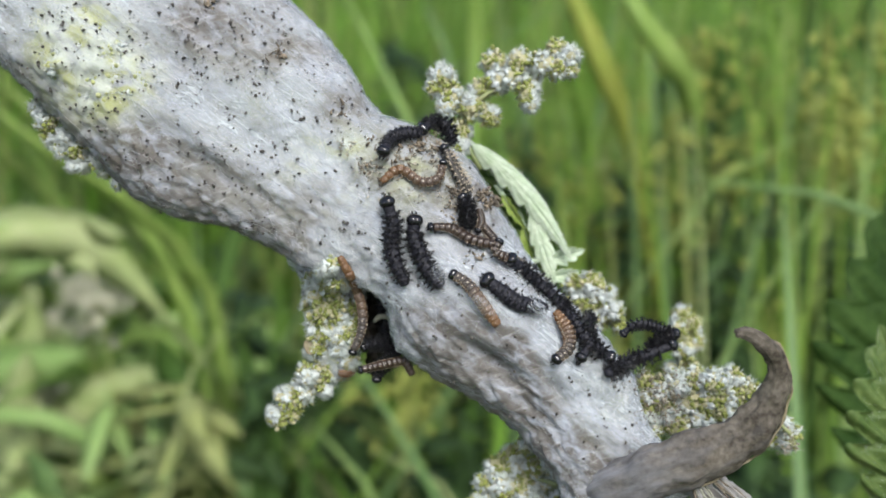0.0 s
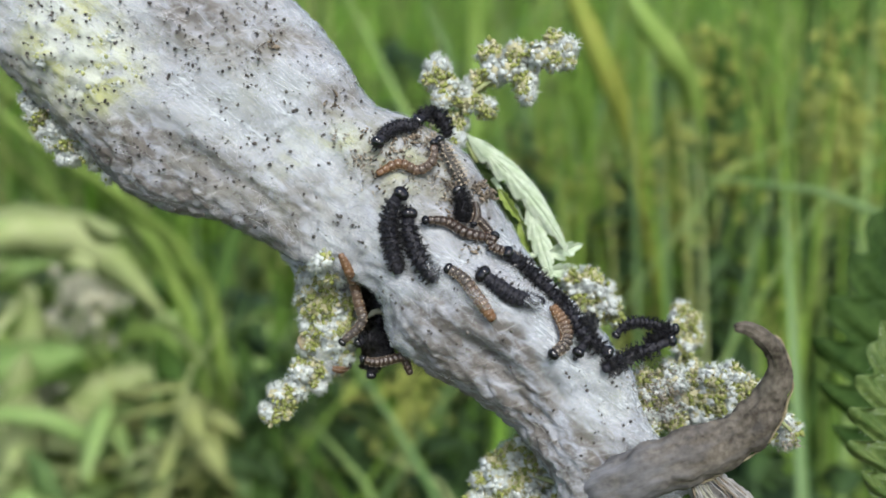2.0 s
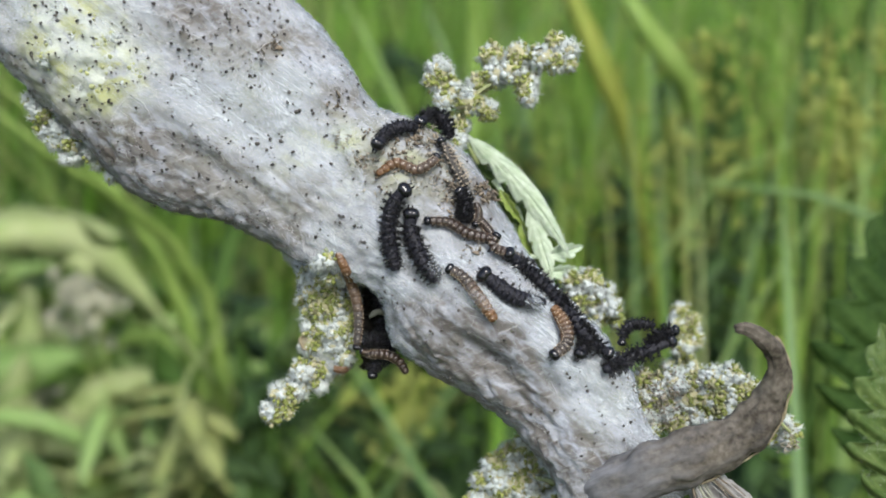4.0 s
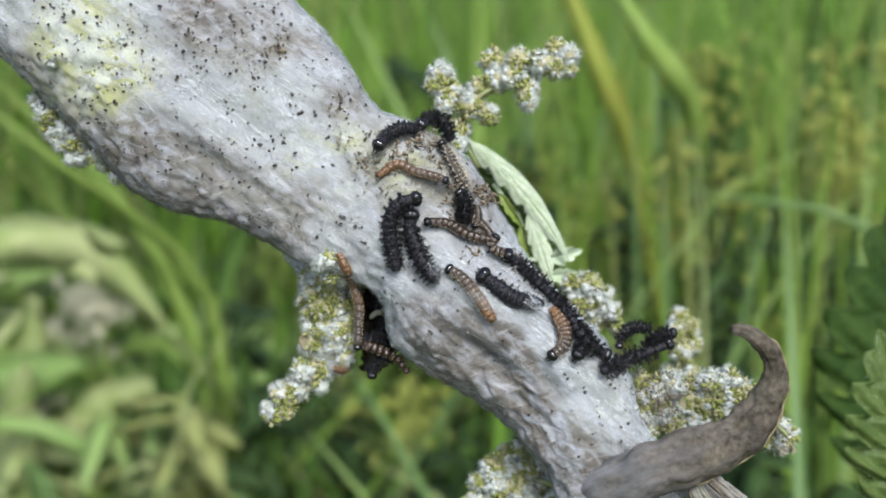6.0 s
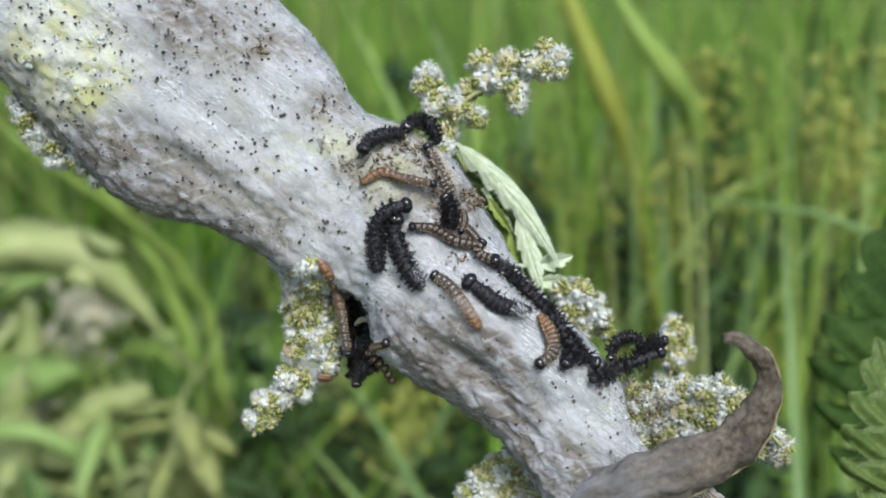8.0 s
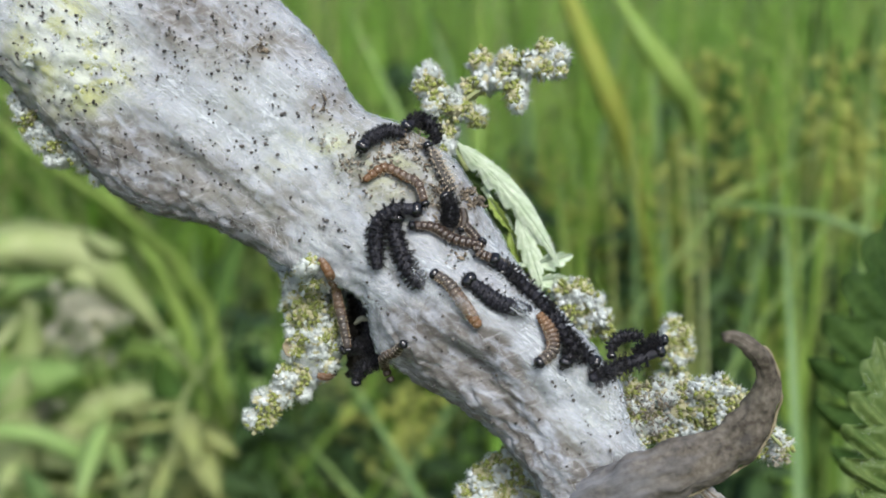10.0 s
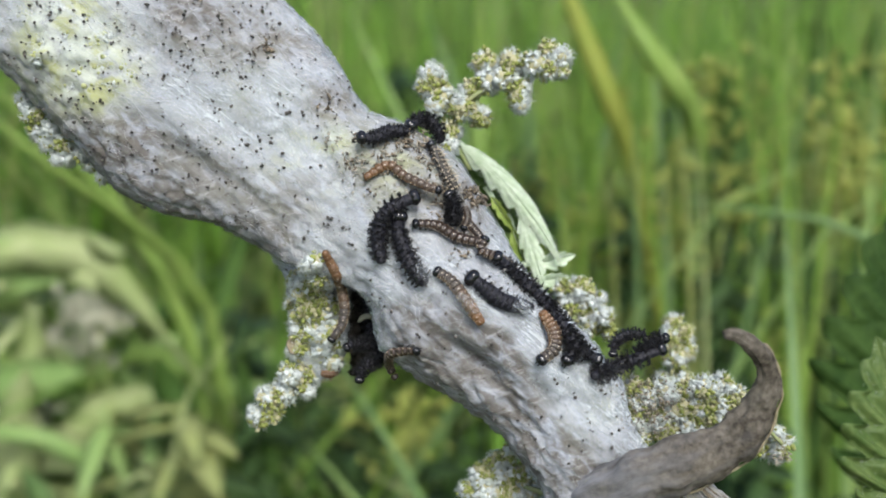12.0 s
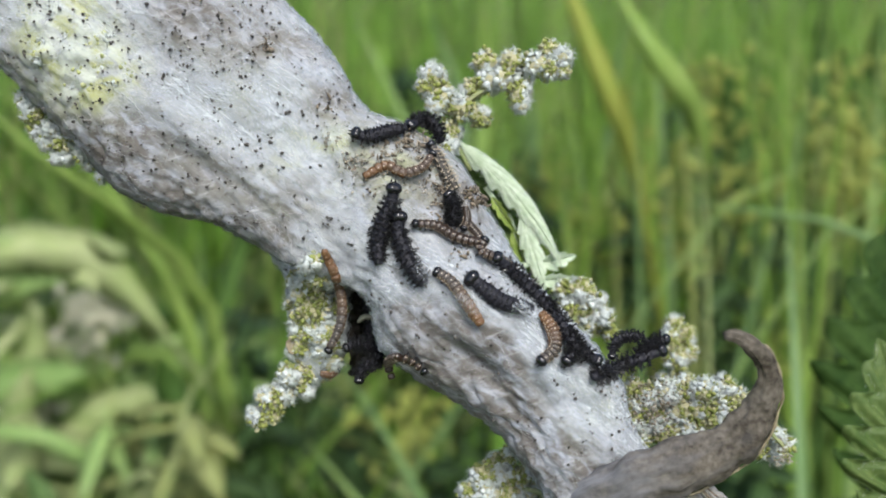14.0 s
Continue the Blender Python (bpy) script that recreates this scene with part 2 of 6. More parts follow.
GREY_SKIN = material("speckled_grey_skin", (0.02, 0.018, 0.016), (0.07, 0.062, 0.052), 0.45, 1600, 0.8, 4000, 0.4, speck=(0.30, 0.28, 0.24), speck_size=3600, speck_from=0.66)
BROWN_SKIN = material("brown_skin", (0.066, 0.029, 0.010), (0.108, 0.052, 0.019), 0.26, 900, 0.6, 3500, 0.4, speck=(0.38, 0.26, 0.15), speck_size=3600, speck_from=0.63)
DUSK_SKIN = material("dusky_brown_skin", (0.016, 0.010, 0.007), (0.042, 0.025, 0.015), 0.28, 1100, 0.6, 3500, 0.55, speck=(0.17, 0.13, 0.10), speck_size=3600, speck_from=0.68)
TONES = []
for k in range(6):
    s = k / 5
    TONES.append(material("brown_tone", (0.034 + 0.062 * s, 0.028 + 0.018 * s, 0.024 - 0.004 * s), (0.075 + 0.080 * s, 0.063 + 0.026 * s, 0.054 - 0.011 * s),
                          0.26, 1000, 0.6, 3500, 0.4, speck=(0.28 + 0.1 * s, 0.23 + 0.03 * s, 0.16), speck_size=3600, speck_from=0.63))
# pale tubercles, brightened so that they also paint the glint on each ring
CREAM_GLINT = material("cream_wart_and_glint", (0.42, 0.36, 0.28), (0.28, 0.23, 0.17), 0.25, 900, 0.0, 2500, 0.5)


def flanked(m, colour, low, high):
    """Gives a skin another colour along the lower flanks and the belly."""
    nodes, links = m.node_tree.nodes, m.node_tree.links
    bsdf = nodes["Principled BSDF"]
    place = nodes.new("ShaderNodeTexCoord")
    axes = nodes.new("ShaderNodeSeparateXYZ")
    links.new(place.outputs["Object"], axes.inputs[0])
    cut = nodes.new("ShaderNodeMapRange")
    for key, v in zip(("From Min", "From Max", "To Min", "To Max"), (low, high, 1.0, 0.0)):
        cut.inputs[key].default_value = v
    links.new(axes.outputs["Z"], cut.inputs["Value"])
    mix = nodes.new("ShaderNodeMix")
    mix.data_type = "RGBA"
    mix.inputs["B"].default_value = (*colour, 1)
    links.new(cut.outputs[0], mix.inputs["Factor"])
    links.new(bsdf.inputs["Base Color"].links[0].from_socket, mix.inputs["A"])
    links.new(mix.outputs["Result"], bsdf.inputs["Base Color"])


for skin in TONES + [BROWN_SKIN]:
    flanked(skin, (0.130, 0.062, 0.024), -0.00005, 0.00034)
HEAD = material("glossy_black_head", (0.005, 0.005, 0.006), (0.010, 0.010, 0.012), 0.13, 800, 0.02, 2500, 0.5)
SPINE = material("black_spine", (0.008, 0.008, 0.009), (0.02, 0.02, 0.02), 0.35, 900, 0.0, 2500)
FAIR_SPINE = material("fair_spine", (0.42, 0.35, 0.26), (0.52, 0.46, 0.37), 0.4, 900, 0.0, 2500)
SOFT_GRASS = material("soft_pale_grass", (0.26, 0.41, 0.12), (0.36, 0.50, 0.18), 0.5, 8, 0.1, 60, 0.3, 0.4)
# deep green of thin blades, and the painted shade of the grass gaps
DEEP_AND_SHADE_GRASS = material("deep_green_and_shade_grass", (0.05, 0.11, 0.02), (0.085, 0.16, 0.034), 0.6, 8, 0.1, 60, 0.25, 0.3)
LIME = material("yellow_green_stem", (0.25, 0.40, 0.06), (0.19, 0.34, 0.05), 0.55, 10, 0.1, 80, 0.3, 0.4)
OCHRE = material("ochre_blade", (0.34, 0.36, 0.07), (0.28, 0.36, 0.06), 0.6, 10, 0.1, 80, 0.3, 0.4)
FLORET = material("creamy_floret", (0.74, 0.72, 0.56), (0.60, 0.60, 0.42), 0.6, 200, 0.3, 900, 0.3, 0.3)
YELLOW_FLORET = material("yellow_green_floret", (0.37, 0.40, 0.09), (0.29, 0.34, 0.08), 0.6, 200, 0.3, 900, 0.3, 0.3)
LOW_SHADE_LEAF = material("low_shade_leaf", (0.05, 0.11, 0.025), (0.09, 0.16, 0.04), 0.6, 40, 0.2, 200, 0.25, 0.2, 0.5)
# very dark leaf: shade deep in the sward put into the colour
SHADE_LEAF = material("shade_gap_leaf", (0.022, 0.048, 0.012), (0.040, 0.078, 0.020), 0.6, 60, 0.2, 300, 0.25, 0.12, 0.3)
GROUND = material("soil_and_litter", (0.05, 0.06, 0.02), (0.10, 0.10, 0.04), 0.9, 20, 0.6, 120)
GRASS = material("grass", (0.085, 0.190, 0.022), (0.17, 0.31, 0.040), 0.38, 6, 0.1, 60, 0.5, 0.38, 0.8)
# lighter copy of GRASS: skylight on the distant meadow painted into the colour
SKYLIT_GRASS = material("far_grass", (0.20, 0.385, 0.05), (0.32, 0.51, 0.105), 0.5, 3, 0.1, 30, 0.35, 0.45, 0.5)
MID_GRASS = material("soft_green_grass", (0.22, 0.36, 0.07), (0.33, 0.46, 0.12), 0.38, 8, 0.1, 60, 0.35, 0.4)
BLUE_GRASS = material("bluish_grass", (0.15, 0.28, 0.085), (0.22, 0.34, 0.135), 0.45, 6, 0.1, 60, 0.4, 0.4)
STRAW = material("straw", (0.29, 0.35, 0.10), (0.38, 0.42, 0.16), 0.6, 10, 0.1, 80, 0.3, 0.4, 0.3)
PALE_GRASS = material("withering_grass", (0.36, 0.45, 0.17), (0.47, 0.53, 0.26), 0.6, 10, 0.1, 80, 0.3, 0.4, 0.3)


# ---- building helpers ----
def thing(name, at, label, category, group="", kind=""):
    """An empty at a place of the site, in millimetres, that carries the parts of one thing."""
    ob = tagged(new(name), label, category, group, kind)
    ob.empty_display_size = 0.002
    ob.matrix_world = SITE @ Matrix.Translation(Vector(at) * 0.001)
    ob["at"] = tuple(at)
    return ob


def mesh_from(name, bm, mats, origin=(0, 0, 0), smooth=True):
    """A mesh from a bmesh in millimetres."""
    me = bpy.data.meshes.new(name)
    bmesh.ops.translate(bm, verts=bm.verts, vec=-Vector(origin))
    bmesh.ops.scale(bm, verts=bm.verts, vec=(0.001, 0.001, 0.001))
    bm.to_mesh(me)
    bm.free()
    for m in mats if isinstance(mats, (list, tuple)) else [mats]:
        me.materials.append(m)
    if smooth:
        me.polygons.foreach_set("use_smooth", [True] * len(me.polygons))
    return me


def part(name, bm, mats, parent, label="", origin=None, smooth=True):
    """One mesh under a thing or part; its vertices are in site millimetres."""
    at = origin if origin is not None else tuple(parent.get("at", (0, 0, 0)))
    ob = new(name, mesh_from(name, bm, mats, at, smooth))
    ob.parent = parent
    ob["at"] = tuple(at)
    return tagged(ob, label)


def raw(name, verts, faces, mat, smooth=True):
    """A mesh in millimetres from computed vertices and faces."""
    me = bpy.data.meshes.new(name)
    me.from_pydata([tuple(c * 0.001 for c in v) for v in verts], [], faces)
    me.materials.append(mat)
    if smooth:
        me.polygons.foreach_set("use_smooth", [True] * len(me.polygons))
    return me


def spline(points, count):
    """Evenly spread points on a smooth curve through the given ones (any dimension)."""
    p = np.array(points, float)
    p = np.vstack([2 * p[0] - p[1], p, 2 * p[-1] - p[-2]])
    fine = []
    for i in range(1, len(p) - 2):
        for s in np.linspace(0, 1, 24, endpoint=False):
            a, b, c, d = p[i - 1], p[i], p[i + 1], p[i + 2]
            fine.append(0.5 * (2 * b + (c - a) * s + (2 * a - 5 * b + 4 * c - d) * s ** 2 + (3 * b - a - 3 * c + d) * s ** 3))
    fine.append(p[-2])
    fine = np.array(fine)
    k = min(3, fine.shape[1])
    run = np.concatenate([[0], np.cumsum(np.linalg.norm(np.diff(fine[:, :k], axis=0), axis=1))])
    want = np.linspace(0, run[-1], count)
    return np.stack([np.interp(want, run, fine[:, j]) for j in range(fine.shape[1])], 1)


def rod(bm, points, radii, sides=6):
    """A tapered round rod along points."""
    rings = []
    for i, (p, r) in enumerate(zip(points, radii)):
        p = Vector(p)
        way = Vector(points[min(i + 1, len(points) - 1)]) - Vector(points[max(i - 1, 0)])
        q = way.to_track_quat("Z", "Y")
        rings.append([bm.verts.new(p + q @ Vector((r * math.cos(a), r * math.sin(a), 0)))
                      for a in (2 * math.pi * k / sides for k in range(sides))])
    for a, b in zip(rings, rings[1:]):
        for k in range(sides):
            bm.faces.new((a[k], a[(k + 1) % sides], b[(k + 1) % sides], b[k]))
    bm.faces.new(rings[0][::-1])
    bm.faces.new(rings[-1])


def cone(bm, base, tip, r, sides=3):
    """A thin spike."""
    base, tip = Vector(base), Vector(tip)
    q = (tip - base).to_track_quat("Z", "Y")
    ring = [bm.verts.new(base + q @ Vector((r * math.cos(a), r * math.sin(a), 0)))
            for a in (2 * math.pi * k / sides for k in range(sides))]
    top = bm.verts.new(tip)
    for k in range(sides):
        bm.faces.new((ring[k], ring[(k + 1) % sides], top))


def blob(bm, at, r, rough=0.15, stretch=(1, 1, 1), level=1, turn=None):
    """A small uneven lump."""
    made = bmesh.ops.create_icosphere(bm, subdivisions=level, radius=1.0)["verts"]
    seed = Vector((random.uniform(0, 90), random.uniform(0, 90), 0))
    q = turn or Euler([random.uniform(0, 6.28) for _ in range(3)]).to_matrix()
    for v in made:
        k = 1 + rough * 2 * noise.noise(v.co * 1.6 + seed)
        v.co = Vector(at) + q @ Vector([c * s * k * r for c, s in zip(v.co, stretch)])
    return made


# ---- the silk nest ----
# across the nest, from its end beyond the upper left to the lower end: one border, the other border, thickness
SECTIONS = [
    (-420, -190, 0, -560, 7.0), (-180, -40, 180, -330, 6.5), (20, 120, 330, -160, 6.0), (120, 225, 450, -40, 5.8),
    (235, 350, 545, 35, 5.6), (340, 390, 612, 130, 5.4), (440, 415, 660, 200, 5.4), (555, 475, 745, 240, 5.6),
    (668, 520, 838, 305, 6.0), (712, 610, 892, 398, 7.0), (768, 655, 955, 495, 7.6), (848, 708, 1035, 570, 6.8),
    (915, 766, 1105, 640, 6.0), (972, 840, 1136, 722, 5.5), (1010, 905, 1165, 790, 4.6), (1060, 975, 1250, 850, 3.2),
]
LENGTHWISE, ROUND = 340, 170


# hollows pressed into the nest: x, y, reach along, reach across, turn, depth
HOLLOWS = [(850, 645, 75, 30, 32, 2.4), (935, 735, 60, 22, 45, 1.0), (300, 255, 150, 26, 33, 0.9), (600, 190, 36, 26, 20, 0.7),
           (440, 330, 60, 26, 30, 0.5), (1080, 720, 60, 30, 40, 1.2), (790, 350, 60, 40, 30, 1.0), (980, 690, 50, 18, 60, 0.7)]


def hollow_at(p):
    if p.z < -1:
        return 0.0
    k = REACH / (REACH - p.z)
    x, y = p.x * k / UNIT + 784, 441 - p.y * k / UNIT
    total = 0.0
    for cx, cy, far, wide, turn, deep in HOLLOWS:
        c, s = math.cos(radians(turn)), math.sin(radians(turn))
        a, b = ((x - cx) * c + (y - cy) * s) / far, ((y - cy) * c - (x - cx) * s) / wide
        total += deep * math.exp(-a * a - b * b)
    return total


def web_surface():
    cuts = spline(SECTIONS, LENGTHWISE)
    verts = []
    for i, (lx, ly, ux, uy, thick) in enumerate(cuts):
        low, up = sheet(lx, ly), sheet(ux, uy)
        mid, half = (low + up) / 2, (up - low) / 2
        for k in range(ROUND):
            a = 2 * math.pi * k / ROUND
            c, s = math.cos(a), math.sin(a)
            c, s = math.copysign(abs(c) ** 0.80, c), math.copysign(abs(s) ** 0.62, s)
            p = mid + half * c + Vector((0, 0, thick * s))
            draw = 1 - 0.75 * max(0.0, p.z) / REACH        # the section narrows towards the viewer
            p.x, p.y = p.x * draw, p.y * draw
            out = (half.normalized() * c + Vector((0, 0, s))).normalized()
            along = Vector((0.8, -0.6, 0))
            q = p - along * p.dot(along) * 0.55          # noise drawn out along the nest
            d = 0.9 * noise.noise(q * 0.13) + 0.55 * noise.noise(q * 0.33 + Vector((7, 0, 0)))
            fold = noise.noise(q * 0.55 + Vector((0, 31, 0)))
            d += 0.42 * (0.30 - abs(fold)) + 0.3 * (0.3 - abs(noise.noise(q * 1.1 + Vector((3, 9, 2)))))
            d += 0.15 * noise.noise(p * 1.6) + 0.11 * noise.noise(p * 3.3) + 0.07 * noise.noise(p * 7)
            crust = min(1, max(0, -c - 0.45) / 0.35)      # crumpled, ragged lower border
            d += crust * (0.32 * noise.noise(p * 0.9 + Vector((5, 5, 0))) + 0.16 * (0.3 - abs(noise.noise(q * 2.2))) + 0.15 * noise.noise(p * 6.5))
            d -= hollow_at(p)
            verts.append(p + out * d)
    faces = [(i * ROUND + k, i * ROUND + (k + 1) % ROUND, (i + 1) * ROUND + (k + 1) % ROUND, (i + 1) * ROUND + k)
             for i in range(LENGTHWISE - 1) for k in range(ROUND)]
    faces.append(tuple(range(ROUND))[::-1])
    faces.append(tuple((LENGTHWISE - 1) * ROUND + k for k in range(ROUND)))
    return verts, faces


# lumps, stains and painted shade of the nest: x, y, radius across, strength
FLOWERY = [(600, 330, 120, 0.12), (720, 370, 80, 0.15), (450, 200, 110, 0.2), (730, 290, 50, 0.14), (150, 60, 80, 1.0), (150, 140, 60, 0.9), (210, 150, 60, 1.0), (100, 90, 60, 0.5), (615, 255, 28, 0.8),
           (540, 270, 40, 0.35), (680, 250, 60, 0.14), (760, 300, 70, 0.15), (1080, 700, 60, 0.3)]
# brown felt spots; those along the lower side and fold also paint shade
FELT_AND_SHADE = [(300, 310, 60, 0.5), (230, 285, 50, 0.45), (390, 365, 60, 0.6), (460, 405, 40, 0.6), (420, 375, 60, 0.4), (520, 430, 50, 0.5), (880, 690, 60, 1.2), (820, 640, 50, 1.1), (850, 655, 80, 0.9), (800, 600, 40, 0.6), (930, 740, 60, 0.45), (1010, 800, 50, 0.3), (960, 780, 50, 0.3),
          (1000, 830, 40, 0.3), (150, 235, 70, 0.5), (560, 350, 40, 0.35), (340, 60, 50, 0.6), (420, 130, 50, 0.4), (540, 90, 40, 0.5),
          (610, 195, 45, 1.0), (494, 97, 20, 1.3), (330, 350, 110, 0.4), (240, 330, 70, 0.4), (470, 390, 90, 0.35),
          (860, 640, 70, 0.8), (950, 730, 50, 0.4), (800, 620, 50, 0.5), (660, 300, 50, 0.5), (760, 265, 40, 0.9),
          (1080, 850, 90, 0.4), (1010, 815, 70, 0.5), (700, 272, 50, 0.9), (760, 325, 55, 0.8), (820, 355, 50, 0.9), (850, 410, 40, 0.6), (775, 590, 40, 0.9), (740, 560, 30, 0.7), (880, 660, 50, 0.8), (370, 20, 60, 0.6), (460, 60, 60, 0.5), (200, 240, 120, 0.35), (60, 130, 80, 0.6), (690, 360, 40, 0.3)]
# smooth clean silk, tinted blue for reflected sky
CLEAR_SKY_TINT = [(330, 240, 110, 0.9), (520, 210, 110, 0.8), (640, 400, 80, 0.7), (820, 520, 80, 0.8), (600, 330, 90, 0.7),
         (1060, 720, 90, 1.0), (1005, 720, 70, 0.9), (1020, 800, 60, 0.6), (940, 600, 60, 0.6), (700, 470, 60, 0.6), (980, 620, 60, 0.5)]


SIDE_FLOWERS = [(570, 525, 30, 1.0), (600, 560, 30, 0.9), (590, 600, 30, 1.0), (610, 625, 26, 0.8), (600, 480, 30, 0.6)]


def stain_at(p, spots):
    k = REACH / (REACH - p.z)
    x, y = p.x * k / UNIT + 784, 441 - p.y * k / UNIT
    return min(1.0, sum(s * math.exp(-((x - cx) ** 2 + (y - cy) ** 2) / (r * r)) for cx, cy, r, s in spots))


web_verts, web_faces = web_surface()
for i, p in enumerate(web_verts):
    if p.z > 0:                                            # flowers pushing the silk out from within
        f = stain_at(p, FLOWERY[4:8])
        if f > 0.15:
            p.z += f * (0.5 + 1.1 * max(0, noise.noise(p * 0.55)))


def tube_between(sections, long, around, seed, h, rough=1.0):
    """A lesser sheet of silk: borders and thickness as in SECTIONS."""
    cuts = spline(sections, long)
    verts = []
    for lx, ly, ux, uy, thick in cuts:
        low, up = sheet(lx, ly, h), sheet(ux, uy, h)
        mid, half = (low + up) / 2, (up - low) / 2
        for k in range(around):
            a = 2 * math.pi * k / around
            out = half.normalized() * math.cos(a) + Vector((0, 0, math.sin(a)))
            p = mid + half * math.cos(a) + Vector((0, 0, thick * math.sin(a)))
            d = 0.5 * noise.noise(p * 0.5 + Vector((seed, 0, 0))) + 0.35 * noise.noise(p * 1.3) + 0.15 * noise.noise(p * 3.1)
            verts.append(p + out * d * rough)
    faces = [(i * around + k, i * around + (k + 1) % around, (i + 1) * around + (k + 1) % around, (i + 1) * around + k)
             for i in range(long - 1) for k in range(around)]
    faces += [tuple(range(around))[::-1], tuple((long - 1) * around + k for k in range(around))]
    return verts, faces


side_verts, side_faces = tube_between([(452, 400, 650, 425, 1.6), (500, 444, 650, 440, 2.2), (530, 480, 650, 458, 3.0), (538, 505, 650, 485, 3.5), (541, 530, 648, 520, 3.6), (549, 580, 645, 575, 3.4),
                                       (562, 630, 640, 625, 3.0), (590, 668, 625, 660, 2.0)], 70, 60, 5, -4.8)
tail_verts, tail_faces = tube_between([(1215, 850, 1262, 828, 0.6), (1222, 872, 1282, 842, 0.8), (1232, 900, 1312, 866, 1.0), (1245, 945, 1350, 905, 1.0),
                                       (1260, 1010, 1400, 960, 1.2)], 60, 40, 8, 4.0)
flap_verts, flap_faces = tube_between([(1020, 640, 1100, 645, 1.5), (1030, 672, 1122, 668, 2.2), (1040, 705, 1128, 705, 2.6), (1045, 745, 1124, 745, 2.8),
                                       (1050, 780, 1122, 772, 2.2), (1056, 808, 1118, 798, 1.2)], 60, 60, 11, -2.2, 0.4)
FLAP_FLOWERS = [(1065, 715, 40, 0.35), (1085, 745, 30, 0.3)]
FLAP_SKY_TINT = [(1090, 690, 70, 1.0), (1120, 740, 60, 0.8)]
offset = len(web_verts)
WEB = BVHTree.FromPolygons(web_verts + side_verts, web_faces + [tuple(i + offset for i in f) for f in side_faces])
FLAP = BVHTree.FromPolygons(flap_verts, flap_faces)
EYE = Vector((0, 0, REACH))


def on(x, y, rest=0.0):
    """Where the sight line through the plan's x, y meets the nest, and the way out of it; rest: h where it misses."""
    way = (sheet(x, y) - EYE).normalized()
    place, out, _, _ = WEB.ray_cast(EYE, way)
    if place is None:
        return sheet(x, y, rest), Vector((0, 0, 1))
    return place, out if out.z > 0 else -out


def build_web():
    nest = thing("silk_nest", (0, 0, 0), "grey-white silk nest spun round a nettle stem, dotted with droppings", "silk nest")
    for name, verts, faces, flowery, felt_and_shade, clear in (("sheet", web_verts, web_faces, FLOWERY, FELT_AND_SHADE, CLEAR_SKY_TINT),
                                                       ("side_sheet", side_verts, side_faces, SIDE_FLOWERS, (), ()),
                                                       ("flap_sheet", flap_verts, flap_faces, FLAP_FLOWERS, [(1060, 840, 60, 0.3)], FLAP_SKY_TINT)):
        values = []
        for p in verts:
            values += [stain_at(p, flowery), min(1, 1.4 * stain_at(p, felt_and_shade)), stain_at(p, clear), 1]
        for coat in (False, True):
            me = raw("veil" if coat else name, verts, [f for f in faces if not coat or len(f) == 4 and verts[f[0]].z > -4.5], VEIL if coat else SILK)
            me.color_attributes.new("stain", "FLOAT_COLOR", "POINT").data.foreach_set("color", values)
            if coat:                                       # a sheer outer layer, standing off the sheet
                lift = [v.co + v.normal * (0.00020 + 0.00016 * noise.noise(v.co * 900)) for v in me.vertices]
                for v, co in zip(me.vertices, lift):
                    v.co = co
            ob = new("veil" if coat else name, me)
            ob.parent = nest
            if coat:
                tagged(ob, "sheer white outer silk")
    # loose and felted threads
    rnd = random.Random(4)
    bm = bmesh.new()
    for n in range(4900):
        aim = None
        if n < 4200:
            p, out = on(rnd.uniform(-60, 1180), rnd.uniform(-60, 930), 99)
        elif n < 4330:                                     # drawn together towards the rolled leaf
            p, out = on(rnd.uniform(960, 1130), rnd.uniform(640, 850), 99)
            aim = (sheet(1100, 850) - p)
        else:                                              # drawn over to the side spike
            p, out = on(rnd.uniform(520, 660), rnd.uniform(430, 560), 99)
            aim = (sheet(585, 640) - p)
        if p.z > 50 or stain_at(p, FELT_AND_SHADE) > 0.5 and rnd.random() < 0.7 or p.y < -8 and aim is None and rnd.random() < 0.75:
            continue
        turn = rnd.gauss(-0.65, 0.45) if rnd.random() < 0.75 else rnd.uniform(-3, 3)
        if aim:
            turn = math.atan2(aim.y, aim.x) + rnd.gauss(0, 0.12)
        way = Vector((math.cos(turn), math.sin(turn), 0))
        length, bend = rnd.uniform(1.0, 7), rnd.gauss(0, 0.16)
        line, lift, stray = [], rnd.uniform(0.0, 0.10), rnd.random() < 0.12
        for k in range(9):
            q = p + way * (length * (k / 8 - 0.5)) + Vector((-way.y, way.x, 0)) * (bend * length * ((k / 4 - 1) ** 2))
            near, o2, _, _ = WEB.find_nearest(q)
            if near is None:
                break
            line.append(near + o2 * (lift + (0.5 * ((k - 5) / 3) ** 2 if stray and k > 5 else 0)))
        if len(line) == 9 and max((a - b).length for a, b in zip(line, line[1:])) < 2.5:
            r = rnd.uniform(0.006, 0.015) if p.y > -8 else rnd.uniform(0.005, 0.012)
            rod(bm, line, [r * (0.4 if k in (0, 8) else 1) for k in range(9)], 3)
    tagged(part("threads", bm, THREAD, nest, "loose white silk threads"), kind="stuff")
    return nest


NEST = build_web()


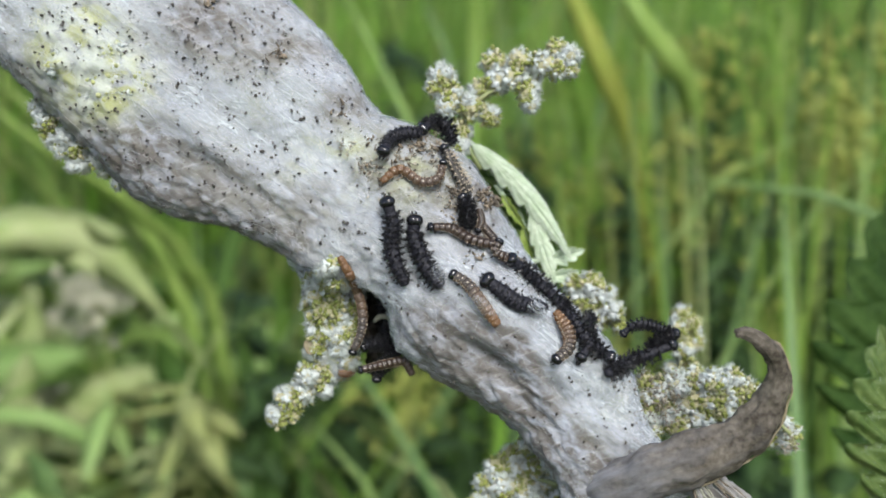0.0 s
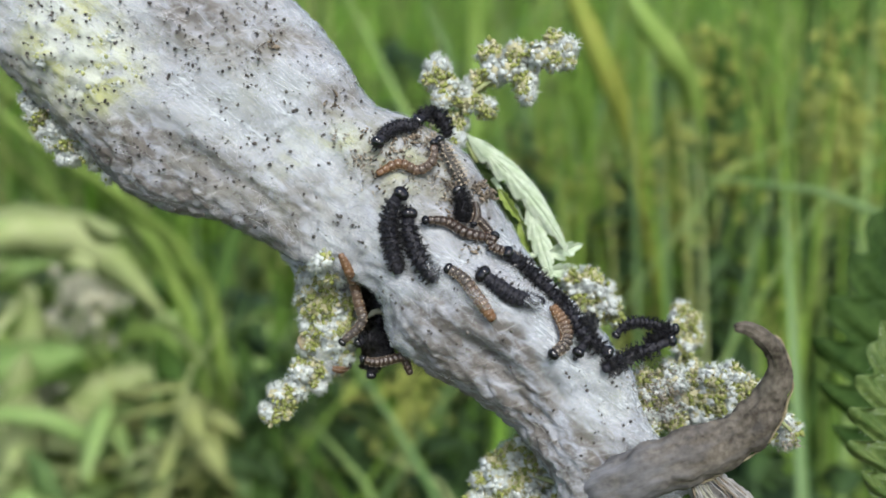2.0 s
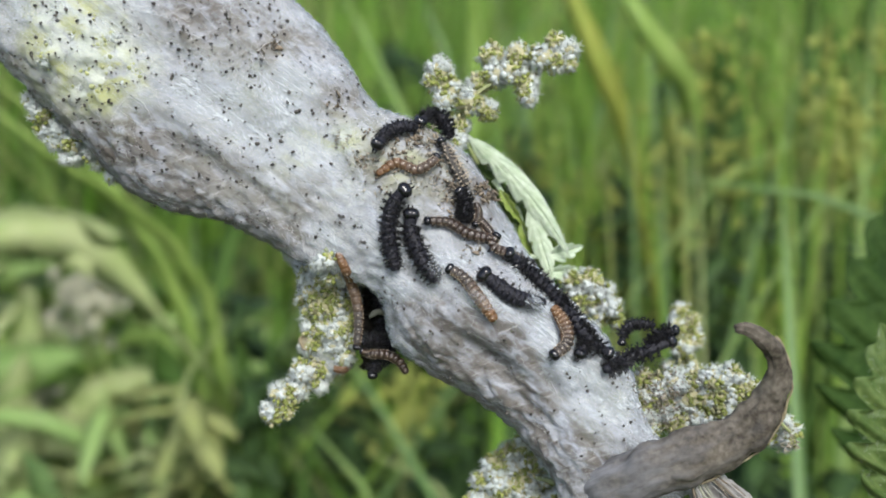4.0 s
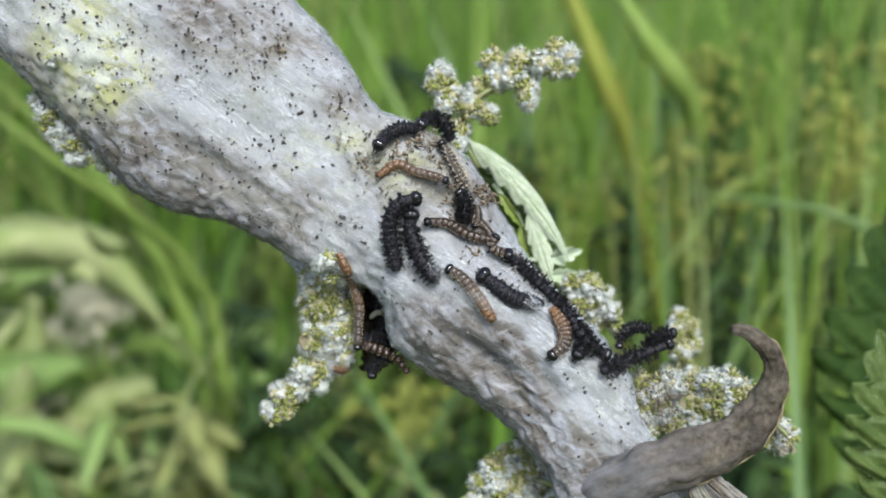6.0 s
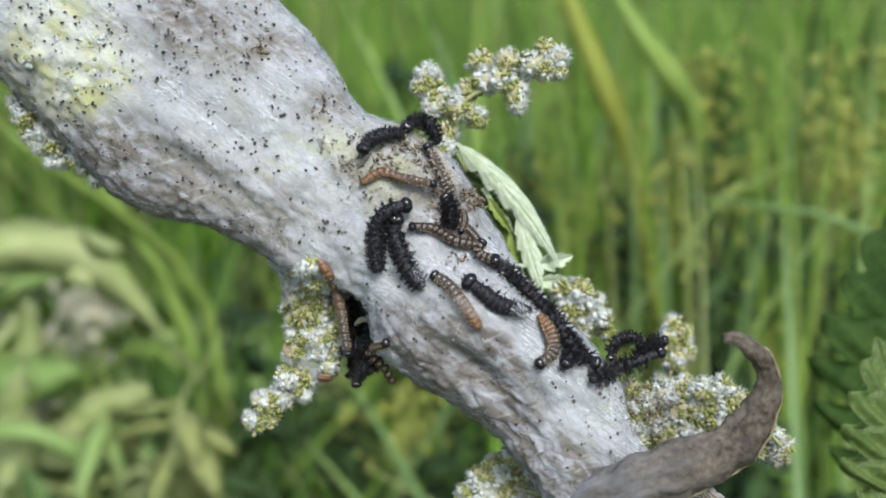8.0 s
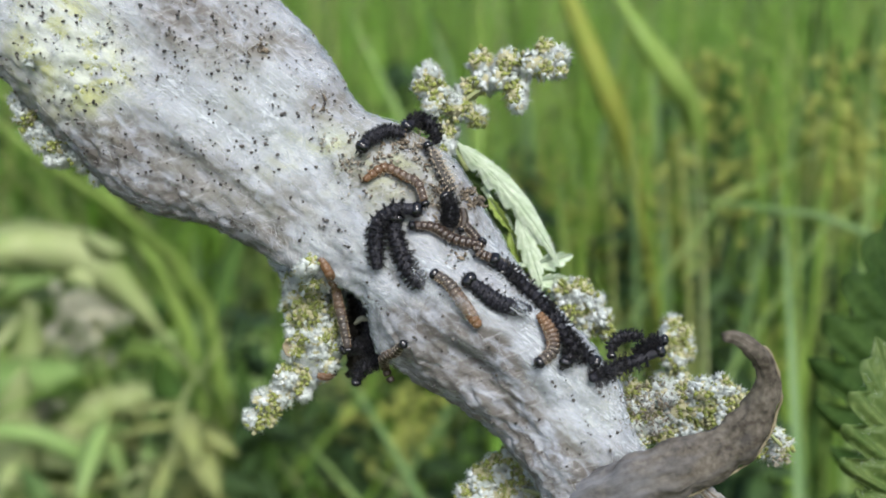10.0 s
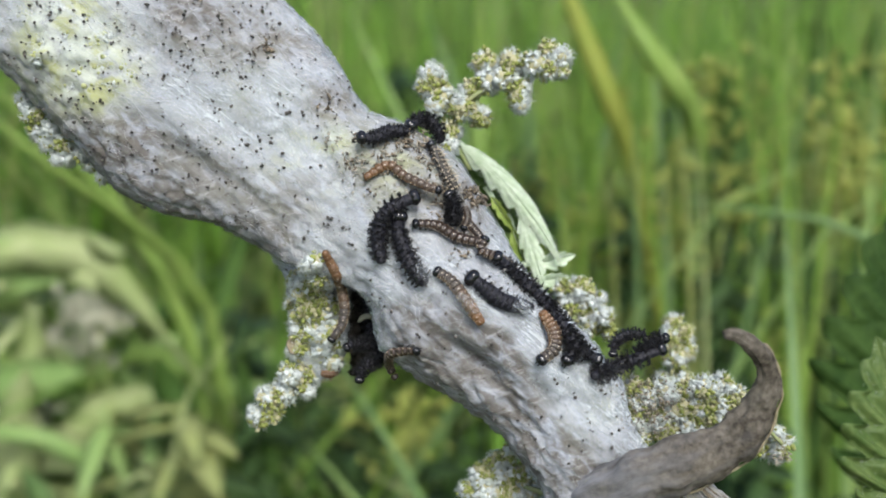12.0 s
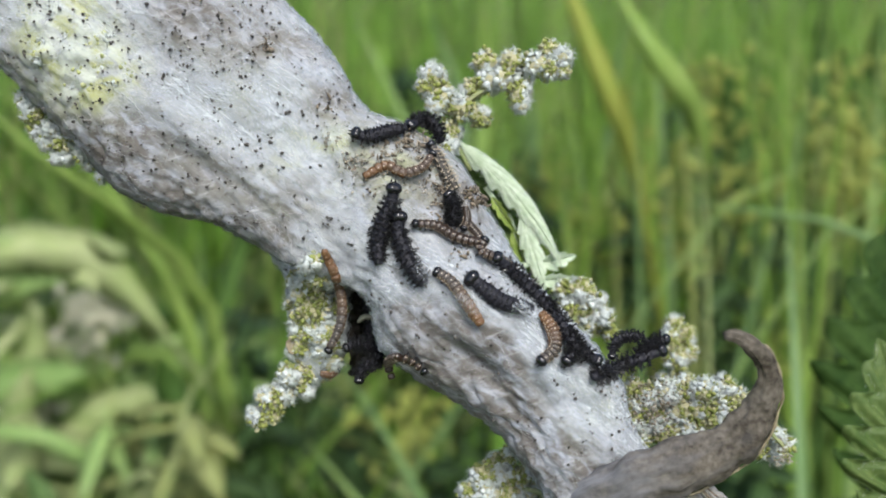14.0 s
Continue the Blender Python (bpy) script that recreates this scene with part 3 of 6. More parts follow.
def build_frass():
    """Droppings caught in the silk."""
    rnd = random.Random(9)
    bm = bmesh.new()
    spots = [(rnd.uniform(-20, 700), rnd.uniform(-10, 430)) for _ in range(620)]
    spots += [(rnd.uniform(560, 1150), rnd.uniform(200, 800)) for _ in range(230)]
    for cx, cy, r, n in ((610, 200, 28, 40), (160, 250, 60, 60), (60, 130, 60, 40), (800, 370, 45, 50), (830, 330, 30, 25),
                         (760, 265, 30, 30), (840, 455, 30, 22), (905, 500, 40, 30), (808, 548, 18, 12), (550, 310, 25, 14),
                         (490, 265, 25, 14), (500, 80, 40, 22), (250, 60, 60, 40), (420, 60, 60, 50), (330, 130, 70, 40), (240, 330, 40, 30), (400, 390, 60, 40), (560, 130, 40, 26), (90, 60, 60, 40), (640, 300, 40, 24), (450, 330, 60, 30), (1150, 700, 30, 22), (690, 520, 20, 10), (1060, 720, 45, 30), (1000, 780, 40, 24), (1090, 680, 30, 16), (900, 560, 50, 26), (760, 460, 40, 20)):
        spots += [(rnd.gauss(cx, r), rnd.gauss(cy, r)) for _ in range(n)]
    for _ in range(60):                                    # specks strung along the threads
        x, y, turn = rnd.uniform(0, 640), rnd.uniform(20, 420), rnd.gauss(0.62, 0.12)
        for k in range(rnd.randrange(5, 13)):
            far = rnd.gauss(0, 45)
            spots.append((x + far * math.cos(turn) + rnd.gauss(0, 3), y + far * math.sin(turn) + rnd.gauss(0, 3)))
    for x, y in spots:
        p, out = on(x, y, 99)
        near, away, _, _ = FLAP.ray_cast(EYE, (sheet(x, y) - EYE).normalized())
        if near is not None and (p.z > 50 or near.z > p.z):
            p, out = near, away
        if p.z > 50 or noise.noise(Vector((x * 0.012, y * 0.012, 3))) < -0.32:
            continue
        r = 0.035 + 0.16 * rnd.random() ** 2.4
        blob(bm, p + out * (r * 0.5 + (0.24 if rnd.random() < 0.7 else 0.05)), r, 0.3, (1.35, 1, 0.9))
    ob = new("droppings", mesh_from("droppings", bm, FRASS))
    ob.matrix_world = SITE
    tagged(ob, "tiny black and brown droppings stuck in the silk", "droppings", kind="stuff")


build_frass()


# ---- the nettle ----
nettle = thing("nettle_plant", sheet(1300, 1000, -2), "green nettle with flower spikes and withered leaves, wrapped in silk", "nettle")


def build_stem():
    """The square-ish stem inside the nest, down to the soil and up beyond the nest."""
    foot = SITE.inverted() @ Vector((0.10, 0.07, 0.0)) * 1000
    line = spline([sheet(-700, -500, 0), sheet(250, 120, -2), sheet(800, 480, -2), sheet(1080, 880, -1), sheet(1250, 1150, -6),
                   tuple(sheet(1300, 1500, -20)), tuple(foot)], 60)
    bm = bmesh.new()
    rod(bm, [tuple(p) for p in line], [2.0] * 60, 8)
    part("stem", bm, STEM, nettle, "ridged green stem")


build_stem()


def flower_spike(line, balls, seed, r_stem=0.34, white=0.5, h=0.0, buds=None, sunk=0.75):
    """A spike: its stalk, and clusters of tiny flowers with white bristles; balls are x, y, radius, h."""
    rnd = random.Random(seed)
    random.seed(seed)
    bm = bmesh.new()
    pts = spline([tuple(sheet(*p)) for p in line], 20)
    rod(bm, [tuple(p) for p in pts], np.linspace(r_stem, r_stem * 0.6, 20), 6)
    spike = part("flower_spike", bm, STEM, nettle, "green stalk set with clusters of tiny yellow-green flowers")
    for x, y, r, *rest in balls:
        mid = on(x, y)[0] + Vector((0, 0, -sunk * r * UNIT)) if h is None else sheet(x, y, h + (rest[0] if rest else rnd.uniform(-0.8, 0.8)))
        r = r * UNIT * 1.16
        bm = bmesh.new()
        blob(bm, mid, r * 0.66, 0.25, level=2)
        count = int(30 + 24 * r * r)
        seed_at = Vector((seed * 3.7, rnd.uniform(0, 1.0), 0))
        flakes = []
        for k in range(count):
            z = 1 - 2 * (k + 0.5) / count
            a = k * 2.39996 + rnd.uniform(-0.3, 0.3)
            s = math.sqrt(1 - z * z)
            out = Vector((s * math.cos(a), s * math.sin(a), z))
            at = mid + out * r * rnd.uniform(0.60, 0.86) * (1 + 0.35 * noise.noise(out * 1.4 + seed_at))
            q = out.to_track_quat("Z", "Y")
            if 1.2 * noise.noise(at * 0.52 + seed_at * 0.1) + 0.3 * noise.noise(out * 1.2 + seed_at) + rnd.uniform(-0.10, 0.10) + 0.5 * (white - 0.6) < 0.02:
                blob(bm, at, rnd.uniform(0.18, 0.36), 0.35, (0.85, 0.85, 1.1), 1, q.to_matrix())
            elif rnd.random() < 0.06:                      # a withered speck
                blob(bm, at + out * 0.15, rnd.uniform(0.10, 0.18), 0.4)
            else:
                flakes.append((at, q))
        base_faces = len(bm.faces)
        for at, q in flakes:                               # white down, and pale pointed tepals in little stars
            blob(bm, at - q @ Vector((0, 0, 0.2)), rnd.uniform(0.20, 0.36), 0.6, (1.2, 1.2, 0.7), 1, q.to_matrix())
            for j in range(rnd.choice((3, 4, 5, 6))):
                t = rnd.uniform(0, 6.28)
                tip = q @ Vector((math.cos(t) * 0.9, math.sin(t) * 0.9, rnd.uniform(0.5, 1.3)))
                cone(bm, at - tip * 0.1, at + tip * rnd.uniform(0.25, 0.60), rnd.uniform(0.05, 0.10), 3)
        for k in range(int(count * (0.9 + 1.5 * white))):
            out = Vector((rnd.gauss(0, 1), rnd.gauss(0, 1), rnd.gauss(0, 1))).normalized()
            at = mid + out * r * 0.8
            tilt = (out + Vector((rnd.gauss(0, 0.4), rnd.gauss(0, 0.4), rnd.gauss(0, 0.4)))).normalized()
            cone(bm, at, at + tilt * rnd.uniform(0.32, 0.75), rnd.uniform(0.014, 0.024))
        bm.faces.ensure_lookup_table()
        for f in bm.faces[base_faces:]:
            f.material_index = 1
        part("flower_head", bm, [buds or BUD, BRISTLE], spike, origin=mid)
        spike.children[-1].location = (mid - Vector(spike["at"])) * 0.001


flower_spike([(850, 300, -7), (822, 235, -6), (850, 175, -4), (920, 140, -5), (1015, 95, -6)],
             [(783, 137, 27), (770, 155, 18), (800, 170, 26), (790, 190, 20), (832, 190, 27), (850, 160, 22), (875, 112, 25), (880, 145, 26),
              (866, 205, 22), (905, 140, 22), (920, 112, 27), (935, 160, 26), (938, 184, 18), (960, 115, 26), (985, 88, 22),
              (1010, 100, 20), (985, 122, 22), (1008, 125, 16), (815, 235, 24), (812, 262, 20)], 11, white=0.6, h=-4.5)
flower_spike([(640, 470, -1), (600, 540, -4), (585, 620, -6), (540, 685, -7), (485, 740, -7)],
             [(570, 620, 24), (605, 648, 22), (580, 655, 26),
              (545, 665, 24), (550, 625, 14), (535, 695, 24), (565, 680, 20), (510, 705, 25), (492, 735, 22), (515, 730, 18), (575, 690, 16)],
             12, white=0.7, h=-3.5)
flower_spike([(630, 480, -5), (600, 540, -6), (585, 620, -7)],
             [(570, 500, 22), (560, 525, 20), (590, 515, 22), (575, 550, 24), (600, 560, 22), (555, 565, 16), (610, 590, 22), (580, 590, 22), (600, 618, 20),
              (618, 640, 18), (585, 470, 18), (552, 500, 18), (548, 540, 18), (558, 590, 18), (566, 615, 20), (628, 545, 18), (622, 575, 18), (600, 535, 20),
              (590, 495, 18), (610, 500, 16), (625, 610, 16), (600, 600, 20), (572, 480, 14)], 19, white=0.62, h=None, sunk=0.05)
flower_spike([(985, 640, -6), (1030, 560, -9), (1070, 500, -11)],
             [(1015, 505, 24), (1045, 505, 28), (1030, 535, 28), (1068, 525, 28), (1085, 550, 22), (1060, 560, 28), (1095, 575, 16),
              (1040, 575, 24), (1010, 540, 20)], 13, white=0.4, h=-10)
flower_spike([(1170, 720, -10), (1205, 640, -15), (1215, 550, -18)],
             [(1205, 557, 20), (1225, 575, 22), (1200, 585, 24), (1228, 605, 22), (1210, 620, 24), (1215, 650, 24), (1190, 655, 20)],
             14, white=0.4, h=-15)
flower_spike([(1080, 740, -2), (1200, 710, -4), (1320, 700, -3), (1400, 770, 0)],
             [(1165, 690, 26), (1195, 680, 28), (1230, 672, 26), (1262, 675, 26), (1295, 668, 22), (1175, 725, 30), (1215, 712, 30),
              (1255, 708, 30), (1292, 702, 26), (1325, 690, 20), (1150, 745, 26), (1195, 750, 28), (1240, 745, 28), (1285, 735, 24),
              (1320, 725, 22), (1350, 740, 20), (1140, 672, 18, 0.8), (1150, 705, 20, 1.2), (1142, 735, 18, 1.4), (1150, 765, 20, 1.0), (1135, 780, 16, 1.2), (1385, 750, 18), (1402, 765, 16), (1390, 785, 18), (1360, 775, 20)], 15, white=0.6, h=-3)
flower_spike([(1000, 860, -4), (930, 850, -6), (850, 900, -8)],
             [(905, 805, 22), (880, 830, 26), (915, 830, 28), (945, 828, 24), (858, 855, 22), (890, 862, 30), (925, 862, 30), (960, 855, 26),
              (870, 890, 28), (910, 895, 28), (950, 892, 28), (990, 885, 24), (845, 890, 18), (930, 790, 18)], 16, white=0.45, h=-6)
flower_spike([(200, 150, -3), (140, 230, -4), (80, 190, -4)],
             [(70, 194, 17), (84, 218, 20), (96, 244, 22), (118, 244, 18), (114, 268, 18), (140, 268, 20), (146, 290, 18), (168, 284, 18), (186, 304, 13), (208, 326, 10), (128, 296, 10)],
             17, white=1.0, h=-1.0, buds=BUD)
flower_spike([(230, 190, 3), (160, 110, 3), (130, 20, 3)],
             [(120, 40, 20), (150, 20, 18), (175, 45, 20), (100, 85, 18), (140, 75, 22), (175, 90, 20), (125, 120, 20), (160, 130, 22),
              (200, 125, 20), (235, 135, 20), (150, 165, 18), (185, 165, 20), (225, 165, 18), (255, 150, 14), (90, 120, 14), (205, 85, 16)],
             18, white=0.35, h=None, buds=FADED_BUD, sunk=1.0)


def leaf(name, m, length, width, mat, label, fold=0.3, bow=0.15, teeth=11, droop=0.0, relief=1.5, hairy=False, swing=0.0, whole_side=False, deep=0.30):
    """A toothed nettle leaf, base at the origin of m (millimetres), along +y, facing +z; veins stand out in relief."""
    bm = bmesh.new()
    rows, cols, thick = 130, 12, 0.16
    grid = {}
    for side in (0, 1):
        for i in range(rows + 1):
            t = i / rows
            shape = math.sin(math.pi * min(1, t * 0.93 + 0.07) ** 0.8) ** 0.9
            saw = (t * teeth) % 1.0
            saw = math.sin(math.pi / 2 * saw / 0.84) if saw < 0.84 else (1 - saw) / 0.16
            swell = 1 + 0.10 * noise.noise(Vector((t * 9, length, width)))
            for j in range(-cols, cols + 1):
                u = j / cols
                cut = deep * 0.62 if whole_side and u < 0 else deep * saw
                edge = width * shape * (1.04 - deep + cut) * swell + 0.02
                x = u * edge
                y = t * length + abs(u) ** 2 * width * (0.22 * (1 - t) + (deep * saw * shape * 0.45 if not (whole_side and u < 0) else 0))
                x -= swing * length * (t - t * t) * 4 * 0.25
                ridge = abs((t * teeth * 0.9 - abs(u) * 1.6) % 1.0 - 0.5)
                z = fold * abs(u * edge) - bow * length * (t - 0.3) ** 2 - droop * (u * edge) ** 2 / width
                z += relief * (ridge - 0.25) * min(1, abs(u) * 4) * min(1, shape) * width * 0.09
                z -= 0.25 * math.exp(-(u * 9) ** 2)
                grid[side, i, j] = bm.verts.new(m @ Vector((x, y, z - side * thick)))
    for i in range(rows):
        for j in range(-cols, cols):
            bm.faces.new((grid[0, i, j], grid[0, i, j + 1], grid[0, i + 1, j + 1], grid[0, i + 1, j]))
            bm.faces.new((grid[1, i + 1, j], grid[1, i + 1, j + 1], grid[1, i, j + 1], grid[1, i, j]))
        for j, s in ((-cols, 1), (cols, -1)):
            q = (grid[0, i, j], grid[0, i + 1, j], grid[1, i + 1, j], grid[1, i, j])
            bm.faces.new(q[::s])
    blade = part(name, bm, mat, nettle, label)
    bm = bmesh.new()
    line = [m @ Vector((-swing * length * (t - t * t), t * length, -bow * length * (t - 0.3) ** 2 - 0.35)) for t in np.linspace(-0.25, 0.98, 16)]
    rod(bm, line, np.linspace(0.4, 0.08, 16), 5)
    rib = part("midrib", bm, PALE_LEAF, blade, "pale midrib and stalk")
    if hairy:
        rnd = random.Random(21)
        bm = bmesh.new()
        for _ in range(420):
            t, u = rnd.uniform(0.05, 0.97), rnd.choice((-1, 1)) * rnd.uniform(0.2, 1.0) ** 0.5
            x = u * width * 0.85 * math.sin(math.pi * min(1, t * 0.93 + 0.07) ** 0.8) ** 0.9
            at = m @ Vector((x - swing * length * (t - t * t), t * length, fold * abs(x) - bow * length * (t - 0.3) ** 2))
            way = m.to_3x3() @ Vector((u + rnd.gauss(0, 0.4), rnd.gauss(0.3, 0.4), rnd.uniform(-0.2, 0.9)))
            cone(bm, at, at + way.normalized() * rnd.uniform(0.25, 0.7), 0.022)
        tagged(part("hair", bm, BRISTLE, blade, "fine white leaf hairs"), kind="stuff")
    return blade


def leaf_pose(base, tip, spin):
    """From the base to the tip of a leaf, and how far it is turned about that line (degrees)."""
    a, b = sheet(*base), sheet(*tip)
    y = (b - a).normalized()
    x = y.cross(Vector((0, 0, 1))).normalized()
    z = x.cross(y)
    m = Matrix((x, y, z)).transposed().to_4x4()
    return Matrix.Translation(a) @ m @ Matrix.Rotation(radians(spin), 4, "Y"), (b - a).length


m, n = leaf_pose((838, 258, -6), (1012, 462, -9), 10)
leaf("leaf", m, n, 1.55, PALE_LEAF, "half-folded leaf with a pale hairy underside", fold=-0.3, bow=-0.05, teeth=6, relief=1.2, hairy=True,
     swing=0.20, whole_side=True, deep=0.50)
m, n = leaf_pose((940, 376, -8), (984, 508, -9), 6)
leaf("leaf", m, n, 1.25, PALE_LEAF, "pale drooping lobe of the folded leaf", fold=-0.25, bow=0.05, teeth=5, relief=1.6, deep=0.35)
m, n = leaf_pose((826, 285, -8.5), (955, 490, -11), -16)
leaf("leaf", m, n, 2.9, MID_LEAF, "green half of a folded leaf", fold=0.3, bow=-0.06, teeth=7, relief=4.0, swing=0.12, deep=0.45)
for base, tip, wide, mat in (((925, 400, -9.5), (962, 498, -10.5), 1.0, YOUNG_LEAF), ((888, 345, -8), (930, 408, -9), 0.6, YOUNG_LEAF), ((862, 388, -9), (915, 440, -10), 0.9, PALE_LEAF),
                             ((958, 462, -9), (1040, 444, -11), 1.1, PALE_LEAF), ((960, 492, -9), (1030, 482, -11), 0.9, PALE_LEAF)):
    m, n = leaf_pose(base, tip, 15)
    leaf("leaflet", m, n, wide, mat, "small pale crumpled leaf tip", fold=0.5, bow=0.2, teeth=4, relief=2.0, deep=0.4)
m, n = leaf_pose((1660, 950, -48), (1585, 345, -52), -4)
leaf("leaf", m, n, 17.0, LEAF, "dark green coarsely toothed leaf", fold=0.12, bow=0.1, teeth=7.4, relief=2.6, deep=0.36)
m, n = leaf_pose((1636, 960, -12), (1570, 575, -13), 10)
leaf("leaf", m, n, 9.0, FRESH_LEAF, "fresh green ridged leaf with pale toothed edges", fold=0.2, bow=0.1, teeth=6.6, relief=4.0, deep=0.40, hairy=True)


DRY_MARGIN = material("dry_margin", (0.26, 0.225, 0.14), (0.17, 0.14, 0.085), 0.6, 400, 0.5, 1500)


def build_dry_leaf():
    """A withered leaf rolled lengthwise into a horn that curls up at its tip."""
    run = spline([(1010, 884, 6, 1.5), (1036, 876, 26, 4.0), (1072, 864, 40, 6.5), (1112, 850, 47, 8.0), (1155, 834, 50, 9.0), (1250, 800, 47, 10.0),
                  (1318, 765, 42, 10.5), (1358, 715, 33, 11.5), (1375, 665, 21, 13), (1368, 630, 18, 14), (1348, 606, 15, 14.8), (1322, 591, 12, 15.2), (1301, 590, 7, 15.5)], 70)
    bm = bmesh.new()
    rings = []
    sides = 44
    for i, (x, y, r, h) in enumerate(run):
        a, b = run[max(i - 1, 0)], run[min(i + 1, 69)]
        way = (sheet(b[0], b[1], b[3]) - sheet(a[0], a[1], a[3])).normalized()
        across = way.cross(Vector((0, 0, 1))).normalized()
        deep = across.cross(way)
        ring = []
        for wall in (0, 1):
            for k in range(sides):
                ang = radians(-95 + 290 * k / (sides - 1))
                rr = r * UNIT * (1 - 0.16 * k / sides) - wall * 0.3
                p = sheet(x, y, h - 2.5) + across * math.cos(ang) * rr + deep * math.sin(ang) * rr * 0.75
                p += (p - sheet(x, y, h - 2.5)).normalized() * (0.45 * noise.noise(p * 0.45) + 0.22 * noise.noise(p * 1.5) + 0.10 * noise.noise(p * 3.4)
                                                                    + 0.06 * math.sin(ang * 7 + 2.5 * noise.noise(p * 0.5))) * min(1, r / 30)
                ring.append(bm.verts.new(p))
        rings.append(ring)
    for a, b in zip(rings, rings[1:]):
        for k in range(sides - 1):
            bm.faces.new((a[k], b[k], b[k + 1], a[k + 1]))
            o = sides
            bm.faces.new((a[o + k], a[o + k + 1], b[o + k + 1], b[o + k]))
        for k in (0, sides - 1):
            bm.faces.new((a[k], a[sides + k], b[sides + k], b[k]))
    for e in (rings[0], rings[-1]):
        for k in range(sides - 1):
            bm.faces.new((e[k], e[k + 1], e[sides + k + 1], e[sides + k]))
    bmesh.ops.recalc_face_normals(bm, faces=bm.faces)
    ob = part("withered_leaf", bm, HORN, nettle, "grey-brown withered leaf rolled into a horn")
    grain = ob.data.color_attributes.new("grain", "FLOAT_COLOR", "POINT")
    values = []
    for i in range(70):
        for wall in (0, 1):
            for k in range(sides):
                values += [i / 69, k / (sides - 1), wall, 1]
    grain.data.foreach_set("color", values)
    bm = bmesh.new()                                       # the pale dry margin along the underside
    rim = []
    for x, y, r, h in run[24:62]:
        i = len(rim) + 24
        way = (sheet(*run[i + 1][:2], run[i + 1][3]) - sheet(*run[i - 1][:2], run[i - 1][3])).normalized()
        across = way.cross(Vector((0, 0, 1))).normalized()
        p = sheet(x, y, h - 3.0) + across * r * UNIT * 1.0
        rim.append(p + across * (0.2 * noise.noise(p * 0.9)))
    rod(bm, [tuple(p) for p in rim], [0.17 + 0.12 * noise.noise(p * 1.3) for p in rim], 6)
    part("leaf_margin", bm, DRY_MARGIN, ob, "pale yellowish dry leaf margin")


build_dry_leaf()
shred = new("leaf_shred", raw("leaf_shred", tail_verts, tail_faces, DRY_LEAF))
shred.parent = nettle
shred.matrix_basis = nettle.matrix_world.inverted() @ SITE
tagged(shred, "fibrous pale shred of a withered leaf")


def build_fibres():
    """Split fibres along the shred."""
    rnd = random.Random(31)
    for _ in range(26):
        a = rnd.uniform(0.05, 0.95)
        line = [sheet(1219 + 43 * a, 850 - 22 * a, 5.2), sheet(1226 + 58 * a + rnd.gauss(0, 2), 880 - 32 * a, 5.6), sheet(1236 + 78 * a + rnd.gauss(0, 3), 905 - 36 * a, 5.9),
                sheet(1252 + 105 * a + rnd.gauss(0, 6), 950 - 42 * a, 6.0)]
        bm = bmesh.new()
        rod(bm, [tuple(p) for p in spline([tuple(p) for p in line], 12)], [rnd.uniform(0.06, 0.2)] * 12, 5)
        fibre = part("fibre", bm, rnd.choice((PALE_BIT, DRY_LEAF, BROWN_BITS, DRY_LEAF)), nettle)
        fibre.parent = shred
        fibre.matrix_basis = shred.matrix_basis.inverted() @ fibre.matrix_basis


build_fibres()


def build_gap_shade():
    """Near-black lumps added inside the gap beside the nest, in place of its deep shade."""
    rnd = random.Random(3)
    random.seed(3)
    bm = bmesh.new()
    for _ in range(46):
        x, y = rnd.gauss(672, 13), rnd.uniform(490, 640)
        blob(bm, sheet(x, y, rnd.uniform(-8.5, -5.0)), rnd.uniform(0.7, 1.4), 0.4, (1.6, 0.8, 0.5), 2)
    part("rotted_leaf", bm, GAP_SHADE, nettle, "black lumps standing in for the deep shade of the gap")


build_gap_shade()


TAN_BITS = material("tan_bits", (0.21, 0.185, 0.14), (0.34, 0.315, 0.26), 0.7, 500, 0.7, 2200, 0.3, island=0.4)


def build_stipules():
    """Two small pale withered stipules in the gap."""
    for line in ([(662, 570, -2.2), (672, 561, -1.6), (684, 561, -1.6), (690, 568, -2.2)], [(694, 574, -2.0), (702, 566, -1.6), (706, 562, -1.8)],
                 [(675, 517, -3.5), (677, 527, -3.2), (676, 537, -3.5)]):
        bm = bmesh.new()
        pts = spline([tuple(sheet(*p)) for p in line], 10)
        rod(bm, [tuple(p) for p in pts], [0.16, 0.25, 0.3, 0.32, 0.32, 0.32, 0.3, 0.26, 0.2, 0.1], 6)
        part("stipule", bm, PALE_BIT, nettle, "small pale withered stipule")


build_stipules()


def withered_bits(spots, seed, fine=1.0, mat=None, rest=-2):
    """Dried flowers and shreds lodged on the nest."""
    rnd = random.Random(seed)
    random.seed(seed)
    for x, y, r, n in spots:
        bm = bmesh.new()
        for _ in range(n):
            p, out = on(rnd.gauss(x, r * 0.5), rnd.gauss(y, r * 0.5), rest)
            blob(bm, p + out * rnd.uniform(0.0, 0.5), rnd.uniform(0.10, 0.26) * fine, 0.4, (rnd.uniform(1, 2.6), 0.8, 0.6))
        part("withered_flower", bm, mat or BROWN_BITS, nettle, "dried brown flower remains")


